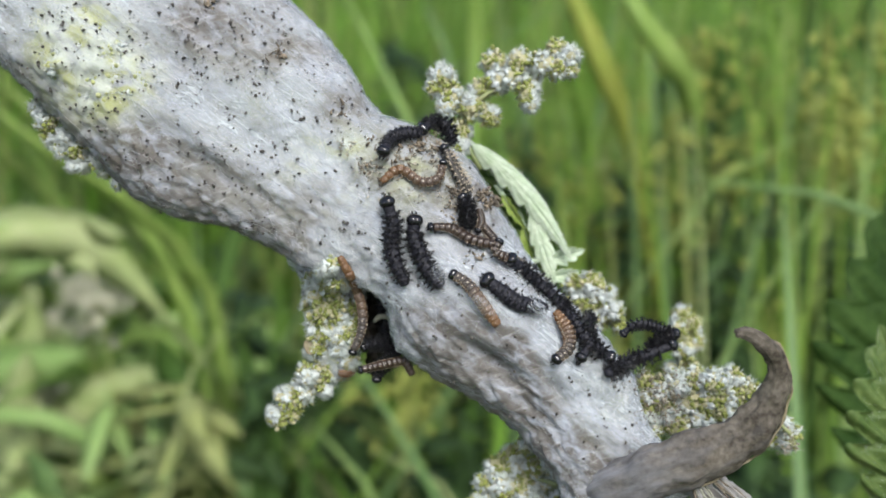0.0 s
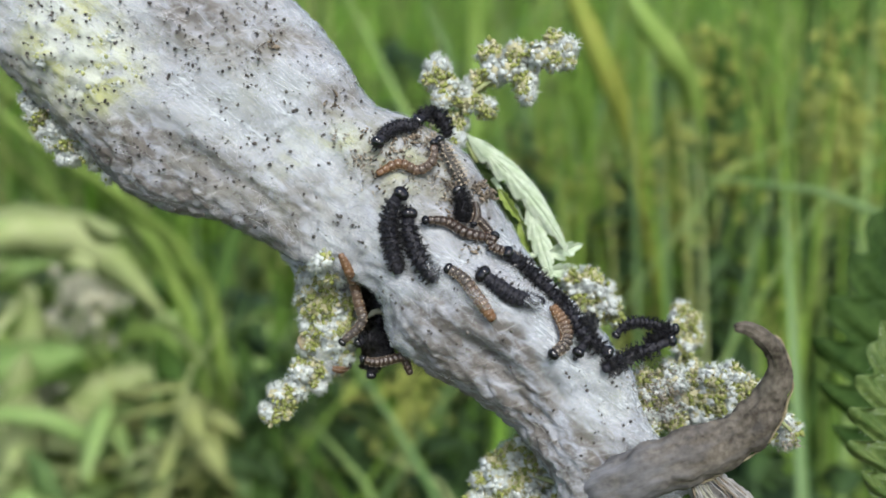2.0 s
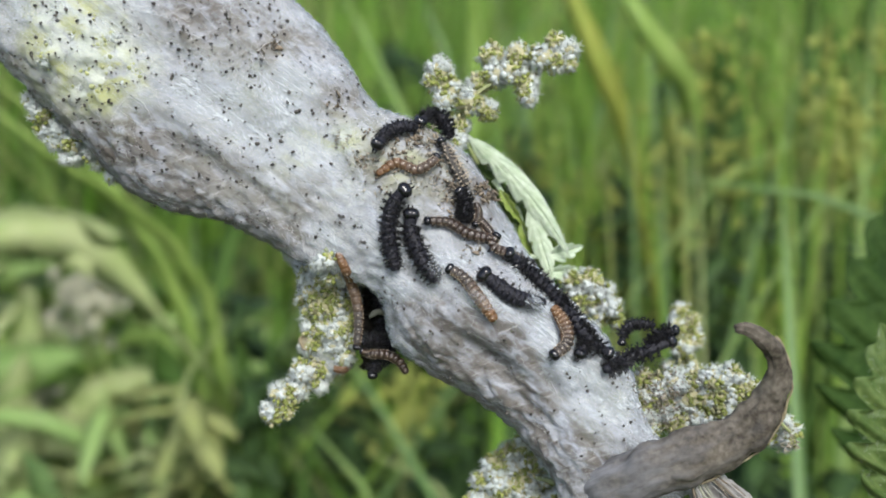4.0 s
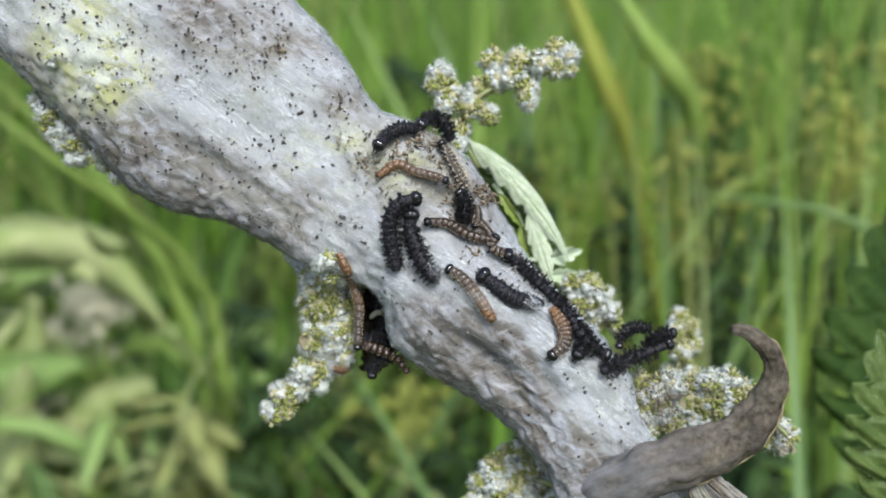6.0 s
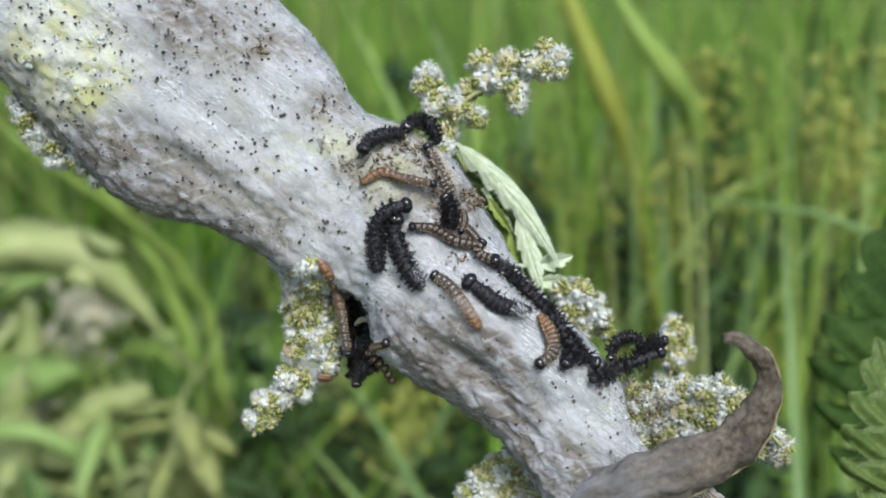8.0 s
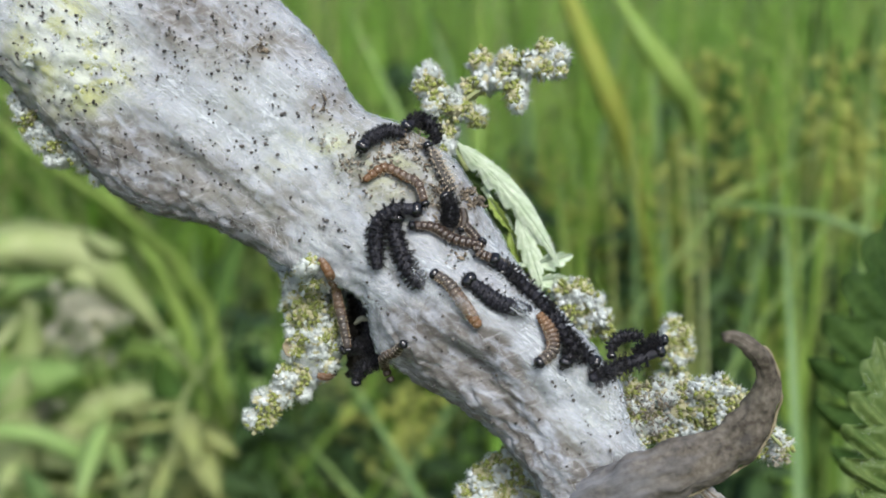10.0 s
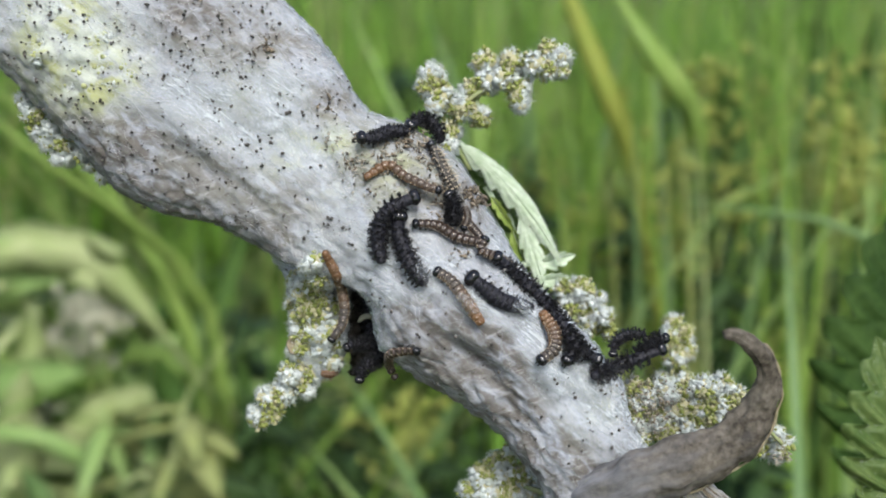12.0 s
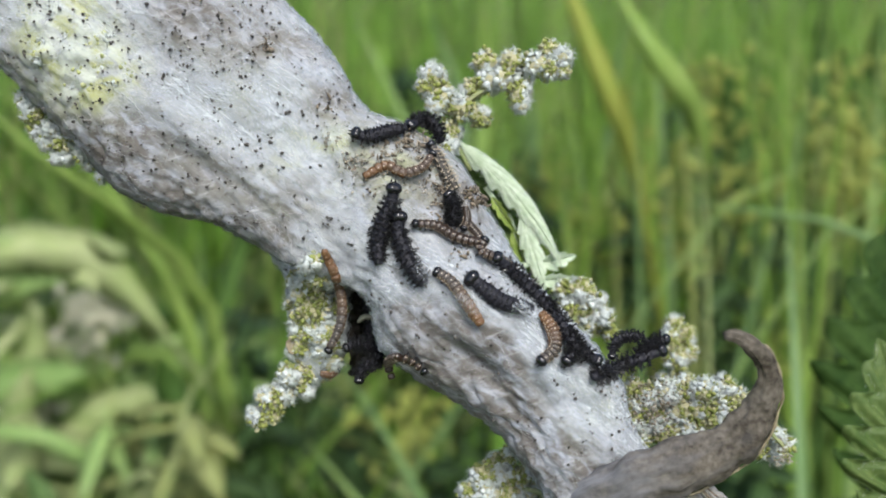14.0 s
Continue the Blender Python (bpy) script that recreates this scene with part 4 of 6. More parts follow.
withered_bits([(760, 262, 20, 22), (858, 352, 18, 18), (745, 255, 14, 10), (800, 372, 20, 14), (782, 256, 8, 6), (690, 300, 22, 12),
               (840, 460, 16, 8), (640, 300, 18, 8), (494, 97, 13, 26), (375, 6, 16, 20), (735, 262, 14, 14), (700, 275, 18, 12),
               (775, 300, 16, 10), (815, 350, 16, 14), (600, 195, 20, 12), (680, 330, 20, 8), (720, 300, 26, 18), (835, 385, 18, 14), (790, 335, 24, 16), (665, 262, 18, 12)], 51)

withered_bits([(655, 298, 26, 70), (705, 285, 34, 70), (765, 262, 34, 80), (735, 330, 34, 50), (790, 350, 34, 70), (830, 370, 30, 60), (760, 300, 40, 60),
               (850, 420, 26, 30), (615, 262, 18, 30), (680, 350, 34, 24)], 52, 0.55, TAN_BITS)

withered_bits([(1160, 690, 34, 90), (1175, 735, 36, 90), (1140, 730, 22, 40), (1200, 690, 30, 50), (1150, 660, 24, 40), (1225, 700, 34, 20)], 53, 0.5, BROWN_BITS, -0.9)
withered_bits([(1165, 700, 34, 60), (1185, 740, 30, 40), (1395, 770, 14, 30), (1402, 790, 12, 30), (1385, 795, 16, 24)], 54, 0.6, TAN_BITS, -0.8)
withered_bits([(858, 348, 14, 26), (868, 356, 14, 26), (876, 362, 10, 14)], 55, 1.2, BROWN_BITS, -0.5)


def build_cup():
    """A small withered flower cup with a rolled rim at the edge of the side spike."""
    mid = sheet(553, 613, -2.0)
    bm = bmesh.new()
    rings = []
    for r, z in ((0.25, -0.5), (0.75, -0.35), (1.0, 0.1), (0.92, 0.3), (0.78, 0.15), (0.55, -0.15)):
        rings.append([bm.verts.new(mid + Vector((r * math.cos(a) * (1 + 0.12 * math.sin(3 * a)), r * math.sin(a), z + 0.1 * math.sin(2 * a)))) for a in np.linspace(0, 2 * math.pi, 18, endpoint=False)])
    for a, b in zip(rings, rings[1:]):
        for k in range(18):
            bm.faces.new((a[k], a[(k + 1) % 18], b[(k + 1) % 18], b[k]))
    bm.faces.new(rings[-1])
    bmesh.ops.recalc_face_normals(bm, faces=bm.faces)
    part("flower_cup", bm, DRY_MARGIN, nettle, "small withered brownish flower cup")


build_cup()

# ---- caterpillars ----
SEGMENTS = 12


def barrel(length, r0, r1, seed, ringed=False):
    """One body ring, along x, with folded skin."""
    bm = bmesh.new()
    shape = ((-0.64, 0.62), (-0.52, 0.84), (-0.32, 0.99), (-0.08, 1.0), (0.08, 1.0), (0.32, 0.99), (0.52, 0.84), (0.64, 0.62)) if ringed else ((-0.68, 0.72), (-0.56, 0.93), (-0.34, 0.99), (-0.10, 0.97), (0.08, 1.01), (0.32, 0.99), (0.56, 0.93), (0.68, 0.72))
    rings = []
    for x, k in shape:
        r = (r0 + (r1 - r0) * (x + 0.6) / 1.2) * k
        rings.append([bm.verts.new((x * length, r * math.cos(a), r * 0.94 * math.sin(a) * (1 if math.sin(a) > 0 else 0.8)))
                      for a in (2 * math.pi * j / 14 for j in range(14))])
    for a, b in zip(rings, rings[1:]):
        for j in range(14):
            bm.faces.new((a[j], a[(j + 1) % 14], b[(j + 1) % 14], b[j]))
    bm.faces.new(rings[0][::-1])
    bm.faces.new(rings[-1])
    for v in bm.verts:
        v.co *= 1 + 0.05 * noise.noise(v.co * 4 + Vector((seed, 0, 0)))
    bmesh.ops.recalc_face_normals(bm, faces=bm.faces)
    return bm


def spine_mesh(long, seed, branched, mat):
    """One spine along z, with side bristles growing out of it."""
    rnd = random.Random(seed)
    bm = bmesh.new()
    wide = 0.075 if branched else 0.05
    rings = [[bm.verts.new((wide * k * math.cos(a), wide * k * math.sin(a), z * long - 0.05)) for a in (0, 1.571, 3.142, 4.712)]
             for z, k in ((0, 1.0), (0.3, 0.7), (0.6, 0.42), (0.8, 0.25))]
    tip = bm.verts.new((rnd.uniform(-0.1, 0.1) * long, 0, long))
    for a, b in zip(rings, rings[1:]):
        for k in range(4):
            bm.faces.new((a[k], a[(k + 1) % 4], b[(k + 1) % 4], b[k]))
    for k in range(4):
        bm.faces.new((rings[-1][k], rings[-1][(k + 1) % 4], tip))
    if branched:
        for ring, low in ((1, 0.3), (2, 0.6), (1, 0.3), (2, 0.6), (3, 0.8)):
            k = rnd.randrange(4)
            a, b = rings[ring][k], rings[ring][(k + 1) % 4]
            way = Vector((a.co.x + b.co.x, a.co.y + b.co.y, 0)).normalized()
            end = bm.verts.new(Vector((0, 0, low * long)) + (way + Vector((0, 0, rnd.uniform(0.3, 0.9)))).normalized() * long * 0.45)
            c = rings[ring - 1][k]
            for tri in ((a, b, end), (b, c, end), (c, a, end)):
                bm.faces.new(tri)
    return mesh_from("spine", bm, mat, smooth=False)


def leg_mesh(long, mat):
    bm = bmesh.new()
    rod(bm, [(0, 0, 0.2), (0.03, 0.06, -0.05), (0.08, 0.04, -0.05 - long)], (0.14, 0.12, 0.05), 5)
    return mesh_from("leg", bm, mat)


def wart_mesh(r):
    bm = bmesh.new()
    blob(bm, (0, 0, 0), r, 0.2, (1.3, 1, 0.8))
    return mesh_from("tubercle", bm, CREAM_GLINT)


def placed(name, me, parent, m):
    ob = new(name, me)
    ob.parent = parent
    ob.matrix_basis = m
    return ob


def head_mesh(r):
    """A shining rounded head with a shallow cleft and two jaws."""
    bm = bmesh.new()
    for v in bmesh.ops.create_uvsphere(bm, u_segments=18, v_segments=12, radius=r)["verts"]:
        cleft = 1 - 0.10 * math.exp(-(v.co.y / (0.22 * r)) ** 2) * (1 if v.co.z > -0.2 * r else 0)
        v.co = Vector((v.co.x * 0.82, v.co.y * 1.06, v.co.z * 0.98)) * cleft
    for s in (-1, 1):
        rod(bm, [(r * 0.5, s * r * 0.3, -r * 0.6), (r * 0.95, s * r * 0.22, -r * 0.95)], (r * 0.16, r * 0.08), 5)
    return bm


def body_line(points, r):
    """Twelve ring places and the head's place along a body lying on the nest; points are x, y and height above it (mm)."""
    rows = []
    free = len(points[0]) == 4                           # a body in the open, at a depth of its own
    for x, y, *up in points:
        p, out = (sheet(x, y, up[1]), Vector((0, 0, 1))) if free else on(x, y, 0.0)
        near = (EYE - p).normalized()
        lift = r * 0.85 / max(0.5, out.dot(near)) + (up[0] if up else 0.0)
        rows.append((*(p + near * lift), *out))
    line = spline(rows, SEGMENTS + 1)
    for row in () if free and not points[0][2] else line:                     # keep the body above the silk
        p = Vector(row[:3])
        way = (p - EYE).normalized()
        hit, out, _, _ = WEB.ray_cast(EYE, way)
        if hit is not None:
            gap = (p - EYE).length - (hit - EYE).length + r * 0.6
            if gap > 0:
                row[:3] = p - way * gap
    poses = []
    for i in range(SEGMENTS + 1):
        a, b = line[max(i - 1, 0)], line[min(i + 1, SEGMENTS)]
        x = Vector(a[:3] - b[:3]).normalized()           # towards the head, which comes first
        z = Vector(line[i][3:])
        z = (z - x * z.dot(x)).normalized()
        m = Matrix((x, z.cross(x), z)).transposed().to_4x4()
        poses.append((Vector(line[i][:3]), m))
    step = sum((poses[i + 1][0] - poses[i][0]).length for i in range(SEGMENTS)) / SEGMENTS
    return poses, step


LOOKS = {
    "black": (BLACK_SKIN, SPINE, 0.68, "black caterpillar with branched spines on the silk", True),
    "grey": (GREY_SKIN, FAIR_SPINE, 0.50, "speckled grey caterpillar with fair spines on the silk", True),
    "brown": (BROWN_SKIN, DULL_SPINE, 0.15, "smooth orange-brown caterpillar on the silk", False),
    "dusky": (DUSK_SKIN, DULL_SPINE, 0.20, "dusky brown caterpillar with short hairs on the silk", False),
}


def caterpillar(look_kind, points, r, seed, label="", front=None, spines=1.0):
    """A caterpillar: a head and twelve rings with spines and legs. front: another skin for the first rings."""
    skin, thorn, long, text, branched = LOOKS[look_kind]
    poses, step = body_line(points, r)
    base = poses[6][0]
    bug = thing("caterpillar", base, label or text, "caterpillar", "caterpillars of the nest")
    bug["step"] = step
    rings = []
    rnd = random.Random(seed)
    thorns = [spine_mesh(long * spines, seed * 7 + k, branched, thorn) for k in range(4)] if spines else []
    wart = wart_mesh(r * 0.11) if not branched else None
    claw, foot = leg_mesh(0.28, SPINE), leg_mesh(0.14, skin)
    taper = [0.80, 0.88, 0.94, 1.0, 1.0, 1.0, 1.0, 1.0, 0.97, 0.92, 0.82, 0.66]
    for i in range(SEGMENTS + 1):
        if i == 0:
            ob = new("head", mesh_from("head", head_mesh(r * (1.07 if branched else 0.82)), HEAD))
            tagged(ob, "glossy black head")
        else:
            k0, k1 = r * taper[i - 1], r * taper[max(i - 2, 0)]
            mat = TONES[min(5, max(front, (2 * i) // 3 - 2 + front // 2))] if front is not None else skin
            ob = new("body_ring", mesh_from("body_ring", barrel(step, k0, k1, seed * 13 + i, not branched), mat))
            if i > 1 and spines:
                for deg in (-22, 4, 26, 48, 70, 92, 114, 136, 158, 180, 204) if look_kind == "black" else (30, 75, 105, 150) if look_kind == "grey" else (62, 118):
                    a = radians(deg + rnd.uniform(-8, 8))
                    out = Vector((rnd.uniform(-0.65, 0.65), math.cos(a), math.sin(a))).normalized()
                    at = Vector((rnd.uniform(-0.1, 0.1), out.y, out.z)) * k0 * 0.92
                    size = rnd.uniform(0.75, 1.2)
                    placed("spine", rnd.choice(thorns), ob, Matrix.Translation(at * 0.001) @ out.to_track_quat("Z", "Y").to_matrix().to_4x4()
                           @ Matrix.Diagonal((1, 1, size, 1)))
            if not branched:
                for deg in (18, 86, 162):
                    a = radians(deg + rnd.uniform(-6, 6))
                    for x in (rnd.uniform(-0.08, 0.08),) if deg == 86 else (rnd.uniform(-0.3, -0.2), rnd.uniform(0.15, 0.3)):
                        placed("tubercle", wart, ob, Matrix.Translation(Vector((x * step, math.cos(a) * k0 * 0.97, math.sin(a) * k0 * 0.91)) * 0.001)
                               @ Matrix.Diagonal((rnd.uniform(0.7, 1.3), 1.5 if deg == 86 else 1, 1, 1)))
            if i in (1, 2, 3, 6, 7, 8, 9, 12):
                for s in (-1, 1):
                    placed("leg", claw if i < 4 else foot, ob, Matrix.Translation((0, s * k0 * 0.00055, -k0 * 0.00072)))
        ob.parent = bug
        rings.append(ob)
    set_body(bug, rings, poses)
    return bug, rings


def local_pose(bug, at, turn):
    return Matrix.Translation((at - Vector(bug["at"])) * 0.001) @ turn


def set_body(bug, rings, poses):
    for ob, (at, turn) in zip(rings, poses):
        ob.matrix_basis = local_pose(bug, at, turn)


def crawl(made, r, times):
    """Rows of walk() for a moving body: at each time the line that it lies on."""
    bug, rings = made
    keyed = [(t, body_line(points, r)[0]) for t, points in times]
    if keyed[-1][0] < 14:
        keyed.append((14.0, keyed[-1][1]))
    for i, ob in enumerate(rings):
        walk(ob, [(t, local_pose(bug, *poses[i])) for t, poses in keyed])


# those that lie still
caterpillar("black", [(748, 229, 1.0), (768, 216, 1.0), (790, 224, 0.8), (800, 252, 0.5)], 0.62, 1)
caterpillar("grey", [(786, 262, 0.6), (802, 288, 0.4), (814, 312, 0.4), (830, 336, 0.4)], 0.54, 2)
caterpillar("black", [(818, 350, 0.6), (828, 366, 0.5), (826, 402, 0.3)], 0.55, 3)
caterpillar("dusky", [(762, 402, 0.3), (800, 405, 0.3), (835, 425, 0.3), (880, 434, 0.2)], 0.60, 4)
caterpillar("dusky", [(840, 388, 0.2), (858, 404, 0.2), (880, 430, 0.2)], 0.50, 5)
caterpillar("dusky", [(884, 428, 1.0), (876, 446, 0.6), (900, 458, 0.5), (928, 468, 0.4)], 0.60, 6)
caterpillar("black", [(905, 458, 0.5), (940, 490, 0.4), (972, 518, 0.3), (1000, 548, 0.3)], 0.66, 7, spines=1.2)
caterpillar("black", [(1080, 632, 0.4), (1045, 608, 0.4), (1020, 575, 0.4), (995, 540, 0.4)], 0.66, 8, spines=1.2)
caterpillar("brown", [(985, 636, 0.3), (1006, 616, 0.3), (1004, 585, 0.3), (985, 555, 0.2)], 0.76, 9,
            "orange-brown caterpillar with a grey front on the silk", front=0)
caterpillar("black", [(862, 496, 0.2), (888, 516, 0.2), (918, 536, 0.2), (962, 546, 0.1)], 0.84, 10, spines=0.5)
caterpillar("brown", [(802, 486, 0.1), (826, 502, 0.1), (852, 535, 0.1), (878, 572, 0.1)], 0.70, 11, front=0)
caterpillar("black", [(1197, 591, 0.6), (1184, 593, 0.5), (1168, 604, 0.2), (1150, 616, 0.0)], 0.56, 19)
caterpillar("dusky", [(846, 408, 0.2), (852, 392, 0.3), (848, 372, 0.4)], 0.46, 20)
caterpillar("black", [(1190, 610, 0.6), (1155, 624, 0.4), (1115, 640, 0.3), (1078, 660, 0.2)], 0.70, 13, spines=1.25)
caterpillar("black", [(734, 390, 0.1), (732, 418, 0.1), (742, 448, 0.1), (757, 478, 0.1), (777, 503, 0.0)], 0.80, 14)
caterpillar("black", [(662, 505, 0, -4.5), (674, 535, 0, -4.0), (682, 575, 0, -4.0), (684, 608, 0, -3.5)], 0.6, 15)
caterpillar("black", [(643, 616, 0, -0.5), (662, 608, 0, -1.0), (684, 612, 0, -1.5), (702, 628, 0, -2.0)], 0.5, 16)
caterpillar("black", [(667, 672, 0, 0.0), (668, 658, 0, 0.0), (682, 645, 0, -0.5), (704, 634, 0, -1.5)], 0.52, 17)
caterpillar("brown", [(628, 655, 0.5), (615, 662, 0.4), (600, 660, 0.2)], 0.45, 18)


def silk_wrap(x, y, far, wide, turn, lift, thin=0.0):
    """Sheer silk spun over a body: a low mound, thinning out towards its rim."""
    c, n = (math.cos(radians(turn)), math.sin(radians(turn))), (40, 28)
    verts, faces, values = [], [], []
    for i in range(n[0] + 1):
        for k in range(n[1] + 1):
            a, b = 2 * i / n[0] - 1, 2 * k / n[1] - 1
            p, out = on(x + a * far * c[0] - b * wide * c[1], y + a * far * c[1] + b * wide * c[0])
            rim = min(1, max(0, (1 - math.hypot(a, b)) * 1.8))
            up = (EYE - p).normalized()
            verts.append(p + up * (0.12 + lift * math.exp(-2.2 * b * b - 1.4 * a * a) + 0.12 * noise.noise(p * 1.5)))
            values += [0.9 * (1 - rim), max(thin, 1 - rim), 0, 1]
    w = n[1] + 1
    for i in range(n[0]):
        for k in range(n[1]):
            if math.hypot(2 * i / n[0] - 1, 2 * k / n[1] - 1) < 1:
                faces.append((i * w + k, i * w + k + 1, (i + 1) * w + k + 1, (i + 1) * w + k))
    me = raw("veil_patch", verts, faces, VEIL)
    me.color_attributes.new("stain", "FLOAT_COLOR", "POINT").data.foreach_set("color", values)
    ob = new("veil_patch", me)
    ob.parent = NEST
    tagged(ob, "sheer silk spun over a caterpillar")


silk_wrap(952, 545, 42, 34, 25, 2.0, 0.15)
silk_wrap(852, 536, 56, 34, 48, 1.7, 0.7)
silk_wrap(770, 488, 34, 26, 55, 1.7, 0.6)
# those that stir; their lines over time are in motions()
LIFTER = caterpillar("black", [(678, 268, 1.0), (692, 246, 0.6), (715, 236, 0.5), (742, 236, 0.5)], 0.66, 21, spines=0.6)
WAVER = caterpillar("brown", [(784, 288, 1.2), (775, 316, 0.7), (745, 322, 0.3), (708, 300, 0.1), (680, 318, 0)], 0.55, 22, "orange-brown caterpillar waving its darker front", front=1)
SWAYER = caterpillar("black", [(685, 358, 0.8), (695, 395, 0.4), (692, 430, 0.1), (700, 465, 0), (714, 498, 0)], 0.77, 23)
HANGER = caterpillar("brown", [(624, 624, 0.05, 1.0), (640, 585, 0.05, 1.0), (640, 545, 0.05, 1.0), (628, 505, 0.05, 1.3), (606, 463, 0.05, 2.0)], 0.58, 24, front=0)
SWINGER = caterpillar("dusky", [(638, 655, 1.2), (667, 648, 1.0), (695, 642, 0.8), (716, 640, 0.5), (728, 660, 0.3)], 0.56, 25)
ARCHER = caterpillar("black", [(1103, 591, 0.9), (1120, 579, 0.9), (1146, 576, 0.5), (1188, 588, 0.4)], 0.46, 26, spines=0.75)
TUCKER = caterpillar("black", [(1028, 633, 1.2), (1042, 612, 0.8), (1040, 588, 0.6), (1042, 560, 0.8)], 0.60, 12)

# ---- meadow behind ----

def field_point(x, y, d):
    """A point d metres behind the sheet, on the sight line through the plan's x, y, in world metres."""
    return SITE @ (sheet(x, y, -d * 1000) * 0.001)


def blade_mesh(line, width, twist=0.0, keel=0.25, thick=0.0006, stalk=0.0, face=0.15):
    """A keeled blade of grass along a line (metres), tapering to its tip."""
    n = len(line)
    verts, faces = [], []
    for i, p in enumerate(line):
        t = i / (n - 1)
        p = Vector(p)
        way = (Vector(line[min(i + 1, n - 1)]) - Vector(line[max(i - 1, 0)])).normalized()
        side = way.cross(Vector((math.sin(twist), -math.cos(twist), face))).normalized()
        up = side.cross(way)
        w = width * min(1, 0.45 + t * 2.2) * (1 - t ** 3) ** 0.8 + 0.0002
        if stalk:
            w = 0.0009 if t < stalk else 0.0009 + width * math.sin(math.pi * min(1, (t - stalk) / (1 - stalk))) ** 0.7
        verts += [p - side * w, p - up * keel * w, p + side * w, p - up * (keel * w + thick)]
    for i in range(n - 1):
        a, b = i * 4, i * 4 + 4
        faces += [(a, a + 1, b + 1, b), (a + 1, a + 2, b + 2, b + 1), (a + 2, a + 3, b + 3, b + 2), (a + 3, a, b, b + 3)]
    return verts, faces


def world_mesh(name, verts, faces, mat):
    me = bpy.data.meshes.new(name)
    me.from_pydata([tuple(v) for v in verts], [], faces)
    me.materials.append(mat)
    me.polygons.foreach_set("use_smooth", [True] * len(faces))
    return new(name, me)


def grass_blade(points, width, mat, label, twist=0.0, rooted=True, leafy=False, face=0.15):
    """One blade through points (x, y, metres behind), given from low to high; it runs down to the soil."""
    line = [field_point(*p) for p in points]
    if rooted:
        foot = line[0].copy()
        way = (line[0] - line[1]).normalized()
        foot = line[0] + Vector((way.x, way.y, 0)) * min(0.45, line[0].z / max(abs(way.z), 0.3))
        foot.z = 0.0
        line = [foot] + [foot.lerp(line[0], t) for t in (0.35, 0.6, 0.78, 0.9)] + line
    whole = sum((b - a).length for a, b in zip(line, line[1:]))
    bare = sum((b - a).length for a, b in zip(line[:6], line[1:6])) / whole
    v, f = blade_mesh(spline([tuple(p) for p in line], 44 if leafy else 22), width, twist, stalk=bare * 0.97 if leafy else 0.0, face=face)
    blade = tagged(world_mesh("grass_blade", v, f, mat), label, "grass", "blades of the meadow")
    bm = bmesh.new()
    run = [(v[k + 1] * 0.5 + v[k + 3] * 0.5) * 1000 for k in range(0, len(v), 4)]
    rod(bm, run, [0.5] * (len(run) - 1) + [0.1], 4)
    rib = new("midrib", mesh_from("midrib", bm, mat))
    rib.parent = blade


def build_ground():
    bm = bmesh.new()
    bmesh.ops.create_grid(bm, x_segments=60, y_segments=60, size=60)
    for v in bm.verts:
        v.co.z = -0.02 + 0.03 * noise.noise(v.co * 0.3) if v.co.length > 3 else -0.004
    me = bpy.data.meshes.new("ground")
    bm.to_mesh(me)
    bm.free()
    me.materials.append(GROUND)
    tagged(new("ground", me), "dark soil and litter under the meadow grass", "ground", kind="structure")


build_ground()


def meadow(name, count, near, far, low, high, width, mat, seed, label, lean=0.25, side=0.75):
    rnd = random.Random(seed)
    verts, faces = [], []
    for _ in range(count):
        y = near + (far - near) * rnd.random() ** 1.3
        x = rnd.uniform(-1, 1) * (0.12 + side * (y + 0.1))
        if noise.noise(Vector((x * 9, y * 7, seed))) < -0.04:
            continue
        tall = rnd.uniform(low, high)
        bend = rnd.gauss(0, lean)
        a = rnd.uniform(0, 6.28)
        line = []
        for k in range(8):
            t = k / 7
            line.append((x + math.cos(a) * bend * tall * t ** 2, y + math.sin(a) * bend * tall * t ** 2, tall * t * (1 - 0.25 * abs(bend) * t)))
        v, f = blade_mesh(line, width * rnd.uniform(0.6, 1.3), rnd.uniform(-1.2, 1.2))
        o = len(verts)
        verts += v
        faces += [tuple(i + o for i in q) for q in f]
    tagged(world_mesh(name, verts, faces, mat), label, "grass", kind="stuff")


meadow("meadow_grass", 3300, 0.32, 1.4, 0.30, 0.70, 0.0021, GRASS, 41, "dense green meadow grass", 0.35)
meadow("leaning_grass", 700, 0.32, 1.3, 0.35, 0.7, 0.0028, GRASS, 45, "green blades leaning through the meadow", 1.0)
meadow("far_grass", 6000, 1.1, 6.5, 0.35, 0.72, 0.0045, SKYLIT_GRASS, 42, "dense meadow grass farther off, its colour lightened for skylight")
meadow("bright_blades", 640, 0.33, 1.3, 0.35, 0.72, 0.0022, MID_GRASS, 46, "bright green blades among the meadow grass", 0.45)
meadow("fine_stalks", 640, 0.3, 1.4, 0.4, 0.75, 0.0012, STRAW, 43, "thin straw-coloured stalks among the grass", 0.12)
meadow("withering_blades", 330, 0.3, 1.6, 0.3, 0.6, 0.0030, PALE_GRASS, 44, "pale withering blades among the grass", 0.5)


